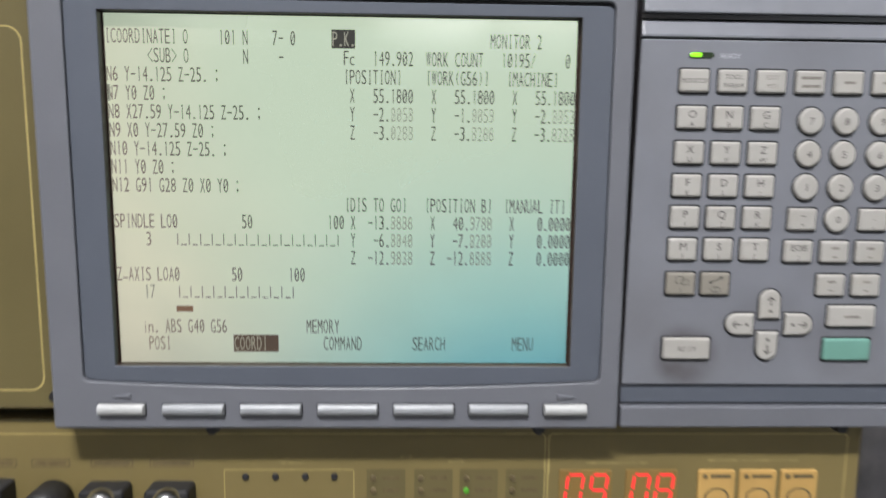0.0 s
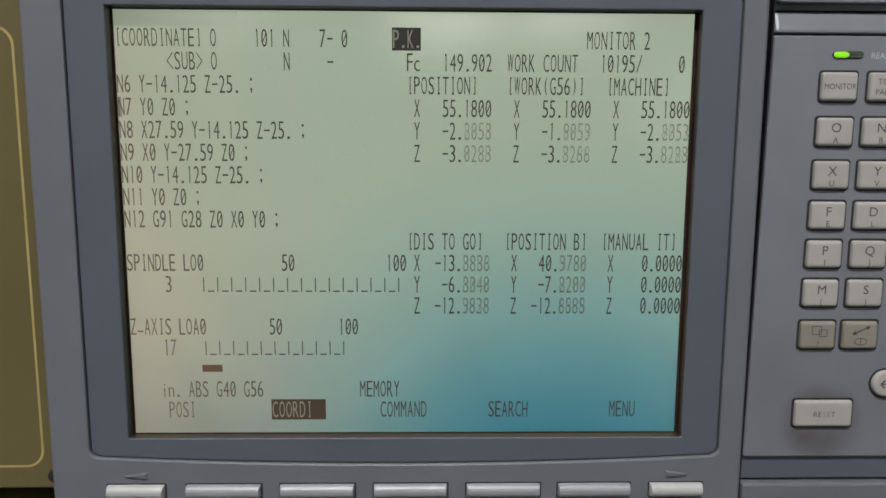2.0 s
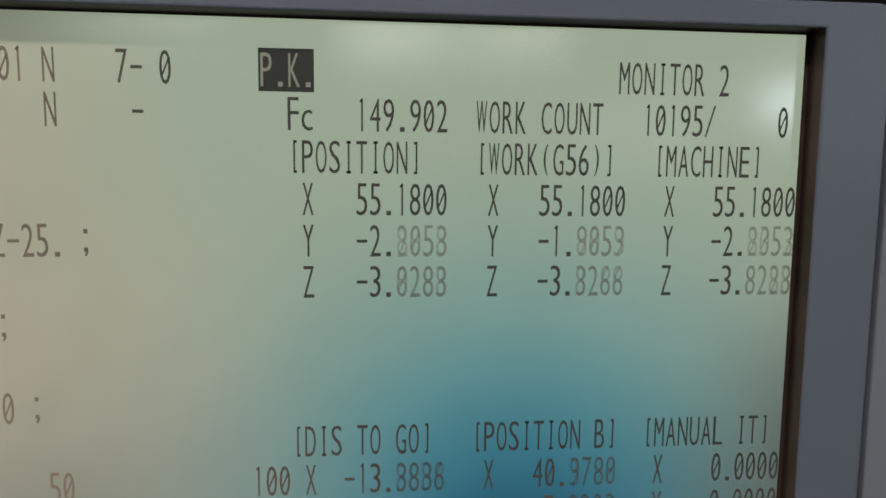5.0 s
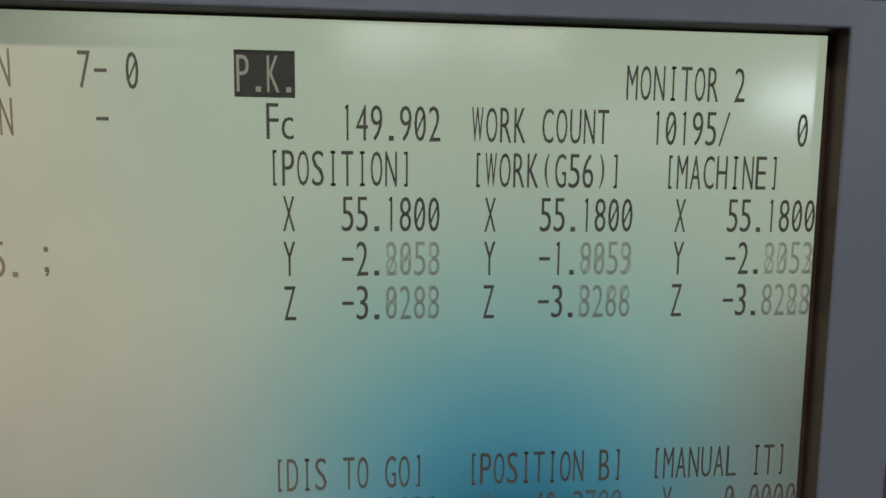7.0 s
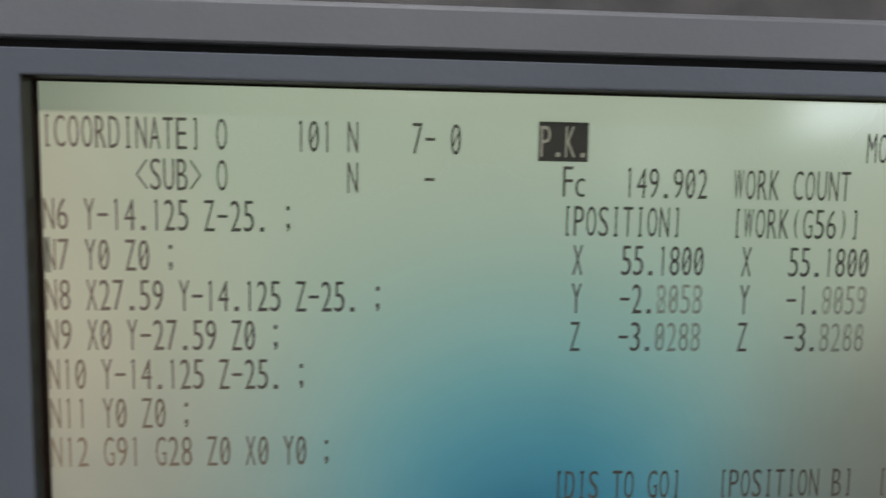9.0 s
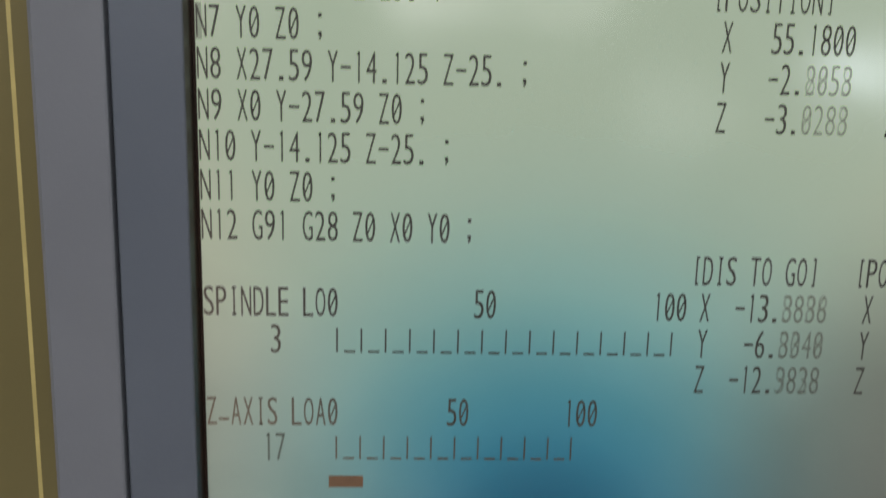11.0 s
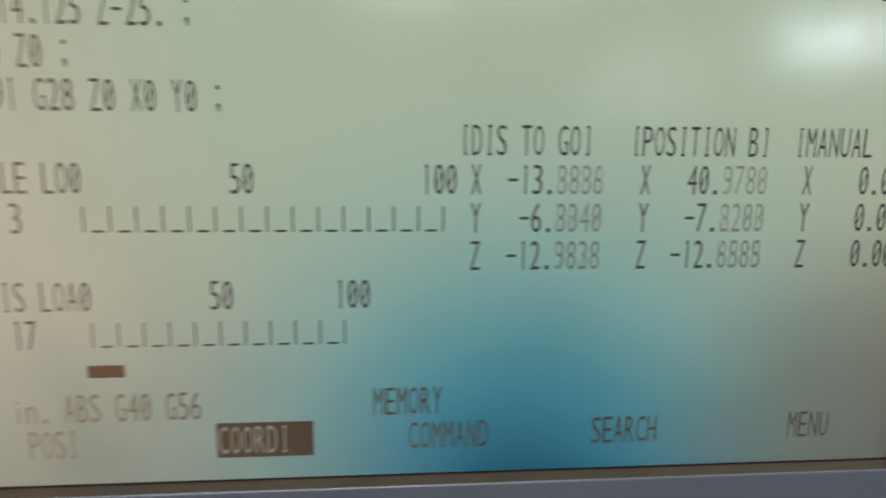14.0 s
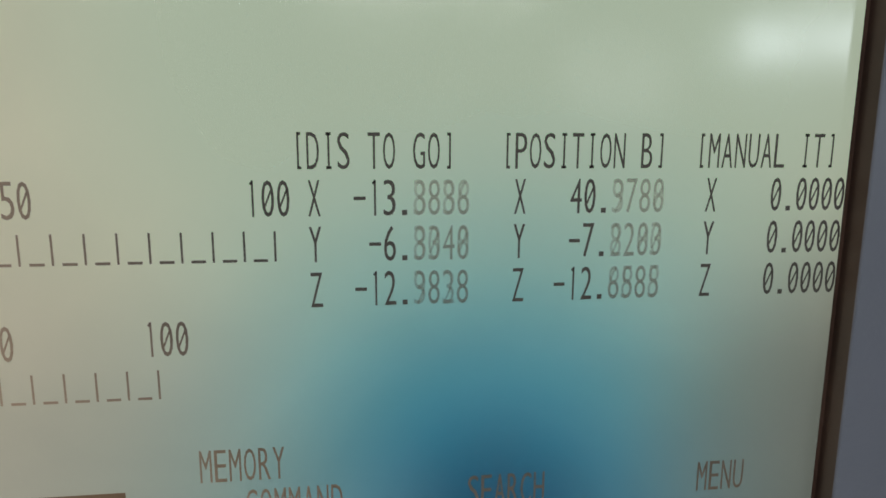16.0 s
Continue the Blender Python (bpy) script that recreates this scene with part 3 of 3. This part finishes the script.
bm = bmesh.new()
lip = lambda g, y: (rrect(-106.3 + g, 106.8 - g, -79.5 + g, 80.6 - g, 0.5, 5, E), y)
loft(bm, [inner(0.02, FY + 2.55), inner(0.2, FY + 2.4, 1.3), inner(0.3, FY + 1.5, 1.3), inner(0.7, FY + 1.15, 1.2), lip(-0.5, FY + 1.15), lip(-0.2, FY + 1.22), lip(-0.05, FY + 1.4), lip(0.0, FY + 1.6), lip(0.0, FY + 1.7)], False, False)
part("inner_bezel", bm, M_INNER, unit, "blue-grey inner bezel, its recess shade put into the colour")
# Dark seam round the bezel, widened at the top to paint the frame's overhang shadow.
bm = bmesh.new()
loft(bm, [inner(-0.05, FY + 2.3), inner(0.25, FY + 2.3, 1.3)], False, False)
part("seam_and_shade", bm, M_GAP, unit)
bm = bmesh.new()
loft(bm, [lip(0.0, FY + 1.65), lip(0.02, 0.4), lip(8, 0.4)], False, False)
part("screen_gasket", bm, M_TINTED_EDGE, unit, "black gasket round the screen, browned by a painted-in screen reflection")

# seven soft keys under the screen
SOFT = [(-114.6, -92.8), (-84.6, -56.0), (-48.6, -20.0), (-12.6, 15.8), (23.2, 51.8), (58.8, 87.0), (94.6, 115.2)]
for x0, x1 in SOFT:
    bm = bmesh.new()
    rows = [(0, FY + 0.4), (0, FY - 1.0), (0.5, FY - 2.0), (1.6, FY - 2.7), (2.7, FY - 3.0)]
    loft(bm, [(rrect(x0 + 0.12 * i * (i > 1), x1 - 0.12 * i * (i > 1), -102.7 + q * 0.85, -97.4 - q * 0.7, 0.5), y) for i, (q, y) in enumerate(rows)], True, True)
    k = part("soft_key", bm, M_SOFT if x1 - x0 < 25 else M_SOFT_GREY, unit, "white plastic soft key" if x1 - x0 < 25 else "silver-grey plastic soft key")
    # Thin dark plate, slightly proud, paints the shade round the soft key.
    w = plate(x0 - 0.45, x1 + 0.6, -103.3, -96.9, FY + 0.5, FY - 0.12, 0.6, 0.05)
    part("key_shade_rim", w, M_GAP, k)
for x0, x1, s in ((-108.5, -99.0, -1), (100.6, 110.0, 1)):
    bm = bmesh.new()
    a = [(x0, -92.4), (x1, -93.9), (x0, -95.4)] if s > 0 else [(x1, -92.4), (x0, -93.9), (x1, -95.4)]
    cx, cz = sum(p[0] for p in a) / 3, sum(p[1] for p in a) / 3
    b = [(cx + (x - cx) * 0.72, cz + (z - cz) * 0.6) for x, z in a]
    loft(bm, [(a, FY + 0.02), (b, FY - 0.8)], False, True)
    part("arrow_mark", bm, M_FRAME, unit, "raised triangular arrow mark")
for x, z in ((-63.5, -111.4), (93.5, -111.4), (-137.2, 88.5), (-136.3, -95.5)):
    bm = bmesh.new()
    dome(bm, x, z, 9.0, -3.0, 3.2, 18)
    part("rubber_stud", bm, M_RUBBER, unit)

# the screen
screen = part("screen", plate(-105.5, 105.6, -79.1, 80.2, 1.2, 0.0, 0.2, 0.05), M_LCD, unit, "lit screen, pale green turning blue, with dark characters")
CW, RH, UNIT = 8.0, 25.0, 0.33


def sx(u):
    return (u - 320) * UNIT


def sz(v):
    return (240 - v) * UNIT


def row_v(r):
    return 26.5 + RH * (r - 1)


TOP, BOT = -9.9, 9.4


def glyph(bm, ch, u, v, y, bold=0.16):
    """One character of the fixed-width screen alphabet in its cell, u from the cell's left side, v at its middle."""
    s = 1.1
    bar = lambda a, b, c, d, w=s: stroke(bm, sx(u + a), sz(v + b), sx(u + c), sz(v + d), w * UNIT, y)
    if ch == " ":
        return
    if ch == "1":
        bar(4.4, TOP, 4.4, BOT)
        bar(3.2, TOP + 2.2, 4.4, TOP + 0.6, 1.2)
    elif ch == "I":
        bar(4.4, TOP, 4.4, BOT)
        bar(3.0, TOP + 0.8, 5.8, TOP + 0.8, 1.6)
        bar(3.0, BOT - 0.8, 5.8, BOT - 0.8, 1.6)
    elif ch in "[]":
        x, e = (4.5, 6.1) if ch == "[" else (4.9, 3.3)
        bar(x, TOP, x, BOT)
        bar(x, TOP + 0.8, e, TOP + 0.8, 1.6)
        bar(x, BOT - 0.8, e, BOT - 0.8, 1.6)
    elif ch == "-":
        bar(1.0, 0, 7.4, 0, 1.9)
    elif ch == "_":
        bar(0.6, 5.4, 7.4, 5.4, 1.9)
    elif ch == ".":
        bar(2.9, BOT - 1.5, 5.7, BOT - 1.5, 2.8)
    elif ch == ";":
        bar(3.2, -5.6, 5.4, -5.6, 2.6)
        bar(3.2, 5.2, 5.4, 5.2, 2.6)
        bar(5.2, 6.0, 3.9, 8.8, 1.2)
    elif ch == "/":
        bar(1.6, BOT, 7.0, TOP)
    elif ch in "<>":
        a, b = (7.2, 1.0) if ch == "<" else (1.0, 7.2)
        bar(a, TOP + 0.8, b, 0)
        bar(b, 0, a, BOT - 0.8)
    else:
        w0, w1, top, bot = 1.1, 7.3, TOP, BOT
        if ch in "()":
            w0, w1 = 3.0, 5.6
        if ch in "cn":
            top = -2.6
        if ch == "i":
            w0, w1, top = 3.9, 5.1, -6.5
        for k, d in enumerate((-bold, bold) if bold else (0.0,)):
            letters_in(bm, ch, sx(u + w0 + d), sx(u + w1 + d), sz(v + bot), sz(v + top), y - 0.006 * k, -0.010)
        if ch == "0":
            bar(2.0, BOT - 4.2, 6.4, TOP + 4.2, 1.0)


def say(col, row, body, material=None, y=-0.05, name="screen_text"):
    bm = bmesh.new()
    for i, ch in enumerate(body):
        glyph(bm, ch, (col + i) * CW, row_v(row), y)
    return part(name, bm, material or M_INK, screen)


def fading(col, row, over, under):
    """Running digits, one by one: two states of half-turned segments over one another."""
    for i, pair in enumerate(zip(over, under)):
        bm = bmesh.new()
        for ch, y in zip(pair, (-0.05, -0.09)):
            glyph(bm, ch, (col + i) * CW, row_v(row), y, 0)
            glyph(bm, ch, (col + i) * CW + 0.5, row_v(row), y - 0.015, 0)
        part("fading_digit", bm, M_GHOST, screen)


TEXT = [
    (0, 1, "[COORDINATE]"), (13, 1, "O"), (19, 1, "101"), (23, 1, "N"), (28, 1, "7-"), (31, 1, "0"), (65, 1, "MONITOR"), (73, 1, "2"),
    (7, 2, "<SUB>"), (13, 2, "O"), (23, 2, "N"), (29, 2, "-"), (40, 2, "Fc"), (45, 2, "149.902"), (54, 2, "WORK"), (59, 2, "COUNT"), (67, 2, "10195/"), (78, 2, "0"),
    (0, 3, "N6 Y-14.125 Z-25. ;"), (0, 4, "N7 Y0 Z0 ;"), (0, 5, "N8 X27.59 Y-14.125 Z-25. ;"), (0, 6, "N9 X0 Y-27.59 Z0 ;"),
    (0, 7, "N10 Y-14.125 Z-25. ;"), (0, 8, "N11 Y0 Z0 ;"), (0, 9, "N12 G91 G28 Z0 X0 Y0 ;"),
    (40, 3, "[POSITION]"), (54, 3, "[WORK(G56)]"), (68, 3, "[MACHINE]"),
    (40, 10, "[DIS TO GO]"), (54, 10, "[POSITION B]"), (68, 10, "[MANUAL IT]"),
    (0, 11, "SPINDLE LO0"), (22, 11, "50"), (37, 11, "100"), (5.35, 12, "3"), (0, 14, "Z_AXIS LOA0"), (20, 14, "50"), (30, 14, "100"),
    (4, 17, "in."), (8, 17, "ABS"), (12, 17, "G40"), (16, 17, "G56"), (33, 17, "MEMORY"), (5, 18, "POSI"), (36, 18, "COMMAND"), (52, 18, "SEARCH"), (70, 18, "MENU"),
]
for col, row, body in TEXT:
    say(col, row, body)
for base in (4, 11):
    for k, ch in enumerate("XYZ"):
        for col in (41, 55, 69):
            say(col, base + k, ch)
for col in (45, 59, 73):
    say(col, 4, "55.1800")
for col, rows in ((45, (("-2.", "2053", "8858"), ("-3.", "8283", "0288"))), (59, (("-1.", "8059", "9853"), ("-3.", "8288", "3266"))), (73, (("-2.", "2053", "8352"), ("-3.", "8283", "8228")))):
    for k, (ints, over, under) in enumerate(rows):
        say(col, 5 + k, ints)
        fading(col + 3, 5 + k, over, under)
RUN = [(44, 11, "-13.", "3836", "8888"), (44, 12, " -6.", "8040", "3348"), (44, 13, "-12.", "3838", "9828"),
       (58, 11, " 40.", "9780", "3788"), (58, 12, " -7.", "2203", "8280"), (58, 13, "-12.", "8585", "6888")]
for col, row, ints, over, under in RUN:
    say(col, row, ints)
    fading(col + 4, row, over, under)
for row in (11, 12, 13):
    say(74, row, "0.0000")
fading(4.6, 15, "17", "17")
bm = bmesh.new()
quad(bm, sx(0.8), sx(4.6), sz(row_v(4) + 11), sz(row_v(4) - 11), -0.11)
part("cursor_block", bm, M_GHOST_DARK, screen, "half-turned dark cursor block")


def scale_marks(u0, count, v_top):
    """Load scale: upright ticks with a short dash low between each two."""
    for i in range(count):
        bm = bmesh.new()
        stroke(bm, sx(u0 + 16 * i), sz(v_top), sx(u0 + 16 * i), sz(v_top + 16.4), 1.15 * UNIT, -0.05)
        part("scale_tick", bm, M_INK, screen)
        if i < count - 1:
            bm = bmesh.new()
            stroke(bm, sx(u0 + 16 * i + 4.6), sz(v_top + 15.8), sx(u0 + 16 * i + 12.0), sz(v_top + 15.8), 1.5 * UNIT, -0.05)
            part("scale_dash", bm, M_INK, screen)


scale_marks(87.0, 15, 293.6)
scale_marks(86.6, 11, 368.6)
bm = bmesh.new()
quad(bm, sx(81.5), sx(104.8), sz(405.4), sz(397.0), -0.05)
part("load_bar", bm, M_BAR, screen, "brown load bar")


def reversed_field(c0, c1, row, body, material):
    bm = bmesh.new()
    quad(bm, sx(c0 * CW + 0.5), sx(c1 * CW + 0.5), sz(row_v(row) + 12.2), sz(row_v(row) - 12.6), -0.03)
    part("reversed_field", bm, material, screen, "dark field with light characters")
    say(c0 + 0.1, row, body, M_REV, -0.06, "reversed_text")


reversed_field(38, 42, 1, "P.K.", M_DARK_FIELD)
reversed_field(20, 28, 18, "COORDI", M_BOX)

# ---- keyboard unit ----
board = thing("keyboard_unit", P(195, 0, -109), "grey control keyboard with ivory keys and a lit green lamp", "keyboard")
KX0, KX1 = 134.3, 278.0
KY = -2.6


def taper(ob):
    """The keyboard's side comes nearer to the display unit towards its foot."""
    for v in ob.data.vertices:
        if v.co.x < (KX0 + 4) / 1000:
            v.co.x -= 0.0017 * (1.4736 - v.co.z) / 0.164
    return ob


def lean_back(ob, z0, z1, depth):
    """Tip the front of a strip back towards its top, so that it faces the light a little."""
    for v in ob.data.vertices:
        if v.co.y < 0.01:
            v.co.y += depth / 1000 * (v.co.z - 1.4 - z0 / 1000) / ((z1 - z0) / 1000)
    return ob


taper(part("key_face", plate(KX0, KX1, -88.7, 72.6, 30, KY, 0.8, 0.6), M_KBD, board, "grey keyboard face"))
lean_back(taper(part("top_strip", plate(KX0, KX1, 73.3, 81.5, 30, KY - 1.0, 0.8, 1.2), M_KBD, board)), 73.3, 81.5, 3.0)
# The groove's darker material carries its shade.
taper(part("groove", plate(KX0 + 0.3, KX1, -98.3, -88.9, 30, KY + 1.6, 0.4, 0.3), M_INNER, board, "recessed groove, its shade put into a darker colour"))
taper(part("joint", plate(KX0 + 0.3, KX1, -99.3, -98.4, 29, KY + 5.0, 0.2, 0.1), M_GAP, board))
taper(part("bottom_strip", plate(KX0, KX1, -110.0, -99.4, 30, KY - 1.2, 1.0, 0.9), M_FRAME, board))
for x, z in ((244.5, -111.6),):
    part("rubber_stud", dome(bmesh.new(), x, z, 9.0, -1.0, 3.2, 18), M_RUBBER, board)
# Added dark backing and black strips stand in for the shade in the gaps.
part("gap_backing", plate(130.7, KX1 - 1, -108.5, 95, 29, 4.0, 0.5, 0.2), M_GAP, board)
taper(part("side_dark_strip", plate(KX0 - 0.6, KX0 - 0.02, -109.5, 96, 30, KY + 0.6, 0.2, 0.1), M_BLACK, board, "added black strip that keeps the gap beside the keyboard dark"))
part("upper_dark_strip", plate(KX0, KX1 - 1, 81.55, 83.85, 29, KY + 1.2, 0.3, 0.1), M_BLACK, board)

filler = thing("filler_panel", P(200, 0, 83), "plain grey cover strip above the keyboard", "panel")
lean_back(part("cover", plate(KX0 + 0.6, KX1, 83.9, 96.2, 30, KY - 1.4, 0.8, 0.8), M_KBD, filler), 83.9, 96.2, 3.5)

TOPY = -4.3


def kx(x):
    """Key columns sit a little wider apart than the nominal pitch."""
    return x + 1.4 + (x - 160) * 0.006


def make_key(cx, cz, w, h, material, r=1.1, shape="rect", label=""):
    bm = bmesh.new()
    cx, w = kx(cx), w - 1.0
    if shape == "round":
        n = 28
        ring = lambda q: [(cx + (w / 2 - q) * math.cos(2 * math.pi * i / n), cz + (h / 2 - q) * math.sin(2 * math.pi * i / n)) for i in range(n)]
    elif shape in ("up", "down", "left", "right"):
        def ring(q):
            a, b = w / 2 - q, h / 2 - q
            m = min(a, b)
            pts = []
            long_, short = (b, a) if shape in ("up", "down") else (a, b)
            base = [(-short, -long_), (short, -long_)]
            arc = [(short * math.cos(radians(t)), long_ - short + short * math.sin(radians(t))) for t in range(0, 181, 15)]
            for px, pz in base + arc:
                if shape == "up":
                    pts.append((cx + px, cz + pz))
                elif shape == "down":
                    pts.append((cx - px, cz - pz))
                elif shape == "right":
                    pts.append((cx + pz, cz - px))
                else:
                    pts.append((cx - pz, cz + px))
            return pts
    else:
        ring = lambda q: rrect(cx - w / 2 + q, cx + w / 2 - q, cz - h / 2 + q, cz + h / 2 - q, max(r - q * 0.3, 0.3), 4)
    loft(bm, [(ring(0.0), KY + 0.3), (ring(0.1), TOPY + 0.9), (ring(0.35), TOPY + 0.35), (ring(0.8), TOPY + 0.08), (ring(1.4), TOPY)], True, True)
    k = part("key", bm, material, board, label)
    # Thin dark rim on the face paints the shade round the key.
    bm = bmesh.new()
    loft(bm, [(ring(-0.75), KY + 0.2), (ring(-0.75), KY - 0.1), (ring(0.3), KY - 0.12)], False, False)
    part("key_shade_rim", bm, M_GAP, k)
    return k


def print_on(k, items, material=None):
    """Legends as (text, x, z, height[, narrow])."""
    bm = bmesh.new()
    for body, x, z, h, *nar in items:
        legend(bm, body, kx(x), z, h, TOPY - 0.03, nar[0] if nar else 1.0)
    part("legend", bm, material or M_LEGEND, k)


def print_bars(k, bars):
    bm = bmesh.new()
    for x0, x1, z0, z1 in bars:
        quad(bm, kx(x0), kx(x1), z0, z1, TOPY - 0.03)
    part("legend", bm, M_WORN, k)


KW, KH = 14.4, 10.4
IV = "worn ivory key"
zt = 54.3
k = make_key(157.6, zt, KW, KH, M_KEY, label=IV)
print_on(k, [("MONITOR", 157.6, zt, 2.2, 0.85)])
k = make_key(175.2, zt, KW, KH, M_KEY, label=IV)
print_on(k, [("TOOL", 175.2, zt + 1.9, 2.1), ("PARAM", 175.2, zt - 1.9, 2.1)])
k = make_key(192.8, zt, KW, KH, M_KEY, label=IV)
print_on(k, [("EDIT", 192.8, zt + 1.9, 2.1), ("MDI", 192.8, zt - 1.9, 2.1)], M_WORN)
for x, two in ((210.6, True), (228.4, False), (246.2, False)):
    k = make_key(x, zt, KW, KH, M_KEY, label=IV)
    print_bars(k, [(x - 4.6, x + 4.6, zt + 1.2, zt + 2.5), (x - 4.2, x + 4.2, zt - 2.5, zt - 1.2)] if two else [(x - 2.6, x + 2.6, zt - 0.6, zt + 0.6)])
ROWS = [(37.9, "O A N B G C"), (22.0, "X U Y V Z W"), (6.9, "F E D L H !"), (-7.8, "P I Q J R K"), (-22.8, "M ( S ) T [")]
for z, body in ROWS:
    ch = body.split()
    for i, x in enumerate((157.3, 174.2, 191.2)):
        k = make_key(x - 0.012 * (37.4 - z), z, KW, KH, M_KEY, label=IV)
        x = x - 0.012 * (37.4 - z)
        print_on(k, [(ch[2 * i], x, z + 1.6, 3.6), (ch[2 * i + 1], x, z - 3.0, 2.3)])
for z, body in ((37.0, "789"), (22.0, "456"), (6.7, "123")):
    for ch, x in zip(body, (212.5, 228.8, 245.6)):
        k = make_key(x, z, 12.6, 12.2, M_KEY, shape="round", label="round ivory number key")
        print_on(k, [(ch, x, z, 3.4)])
k = make_key(212.0, -8.3, KW, KH, M_KEY, label=IV)
print_on(k, [("-", 212.0, -6.0, 3.2, 1.8), ("+", 212.0, -10.8, 2.2)])
k = make_key(228.6, -8.1, 12.6, 12.2, M_KEY, shape="round", label="round ivory number key")
print_on(k, [("0", 228.6, -8.1, 3.4)])
k = make_key(245.6, -8.3, KW, KH, M_KEY, label=IV)
print_on(k, [(".", 245.6, -6.6, 3.2), (",", 245.6, -10.6, 3.0)])
k = make_key(211.3, -23.5, KW, KH, M_KEY, label=IV)
print_on(k, [("EOB", 211.3, -21.6, 3.0), ("]", 211.3, -26.4, 2.0)])
for x, z in ((228.5, -23.5), (245.4, -23.5), (228.2, -39.5), (245.0, -39.5)):
    k = make_key(x, z, KW, KH, M_KEY, label=IV)
    print_bars(k, [(x - 1.8, x + 1.8, z + 1.2, z + 2.4), (x - 1.0, x + 1.0, z - 2.8, z - 2.0)])
# two darker keys with symbols
for x in (156.6, 173.0):
    k = make_key(x, -39.2, KW + 0.3, KH + 0.4, M_KEY_DARK, label="taupe grey key with a symbol")
    bm = bmesh.new()
    y, z = TOPY - 0.03, -39.2
    x = kx(x)
    if x < 165:
        for ax, az, w, h in ((x - 2.6, z + 0.4, 3.6, 3.2), (x + 0.2, z - 0.4, 3.0, 2.6)):
            for a in ((ax, az, ax + w, az), (ax + w, az, ax + w, az + h), (ax + w, az + h, ax, az + h), (ax, az + h, ax, az)):
                stroke(bm, *a, 0.3, y)
        legend(bm, "?", x, z - 3.2, 2.2, y)
    else:
        stroke(bm, x - 3.0, z + 0.6, x + 3.0, z + 3.4, 0.5, y)
        for q in (-1, 1):
            stroke(bm, x + q * 3.2, z + 2 + q * 1.5, x + q * 1.6, z + 2 + q * 1.5, 0.5, y)
            stroke(bm, x + q * 3.2, z + 2 + q * 1.5, x + q * 2.2, z + 2 + q * 0.3, 0.5, y)
        el = [(x + 2.4 * math.cos(t * math.pi / 8), z - 2.4 + 1.3 * math.sin(t * math.pi / 8)) for t in range(17)]
        for a, b in zip(el, el[1:]):
            stroke(bm, *a, *b, 0.3, y)
        stroke(bm, x, z - 3.7, x, z - 1.1, 0.3, y)
    part("legend", bm, M_LEGEND, k)
# arrow keys
for shape, x, z, w, h, dx, dz in (("up", 200.0, -48.8, 11.2, 14.2, 0, 1), ("down", 199.8, -69.2, 11.2, 14.0, 0, -1), ("left", 186.0, -58.6, 14.4, 10.6, -1, 0), ("right", 214.4, -58.6, 14.4, 10.6, 1, 0)):
    k = make_key(x, z, w, h, M_KEY, shape=shape, label="ivory cursor key with one rounded end")
    bm = bmesh.new()
    y = TOPY - 0.03
    x = kx(x)
    ax, az, bx, bz = x - dx * 0.6, z - dz * 0.6, x + dx * 3.6, z + dz * 3.6
    stroke(bm, ax, az, bx, bz, 0.6, y)
    stroke(bm, bx, bz, bx - dx * 1.6 + dz * 1.6, bz - dz * 1.6 + dx * 1.6, 0.6, y)
    stroke(bm, bx, bz, bx - dx * 1.6 - dz * 1.6, bz - dz * 1.6 - dx * 1.6, 0.6, y)
    quad(bm, x - dx * 3.2 - 0.7, x - dx * 3.2 + 0.7, z - dz * 3.2 - 0.7, z - dz * 3.2 + 0.7, y)
    part("legend", bm, M_LEGEND, k)
k = make_key(239.5, -54.5, 24.0, 10.4, M_KEY, label="wide ivory key")
print_bars(k, [(235.8, 243.2, -55.2, -54.0)])
make_key(238.6, -70.8, 24.0, 10.8, M_KEY_GREEN, label="wide pale green key")
k = make_key(161.2, -70.6, 23.8, 10.6, M_KEY, label="wide ivory reset key with worn lettering")
print_on(k, [("R", 157.9, -70.6, 2.3), ("E", 159.6, -70.6, 2.3), ("T", 164.7, -70.6, 2.3)])
print_on(k, [("S", 161.3, -70.6, 2.3), ("E", 163.0, -70.6, 2.3)], M_WORN)
# lamp with one lit half
lamp = part("status_lamp", plate(156.0, 167.6, 64.5, 67.0, KY + 0.2, KY - 0.5, 1.35, 0.3), M_GREEN_OFF, board, "small lamp, one half lit green")
part("lit_lens", plate(156.3, 162.0, 64.7, 66.8, KY, KY - 0.9, 1.15, 0.5), M_GREEN_ON, lamp, "lit green lens")
bm = bmesh.new()
legend(bm, "READY", 175.2, 65.6, 2.2, KY - 0.04)
part("legend", bm, M_PALE_PRINT, board)
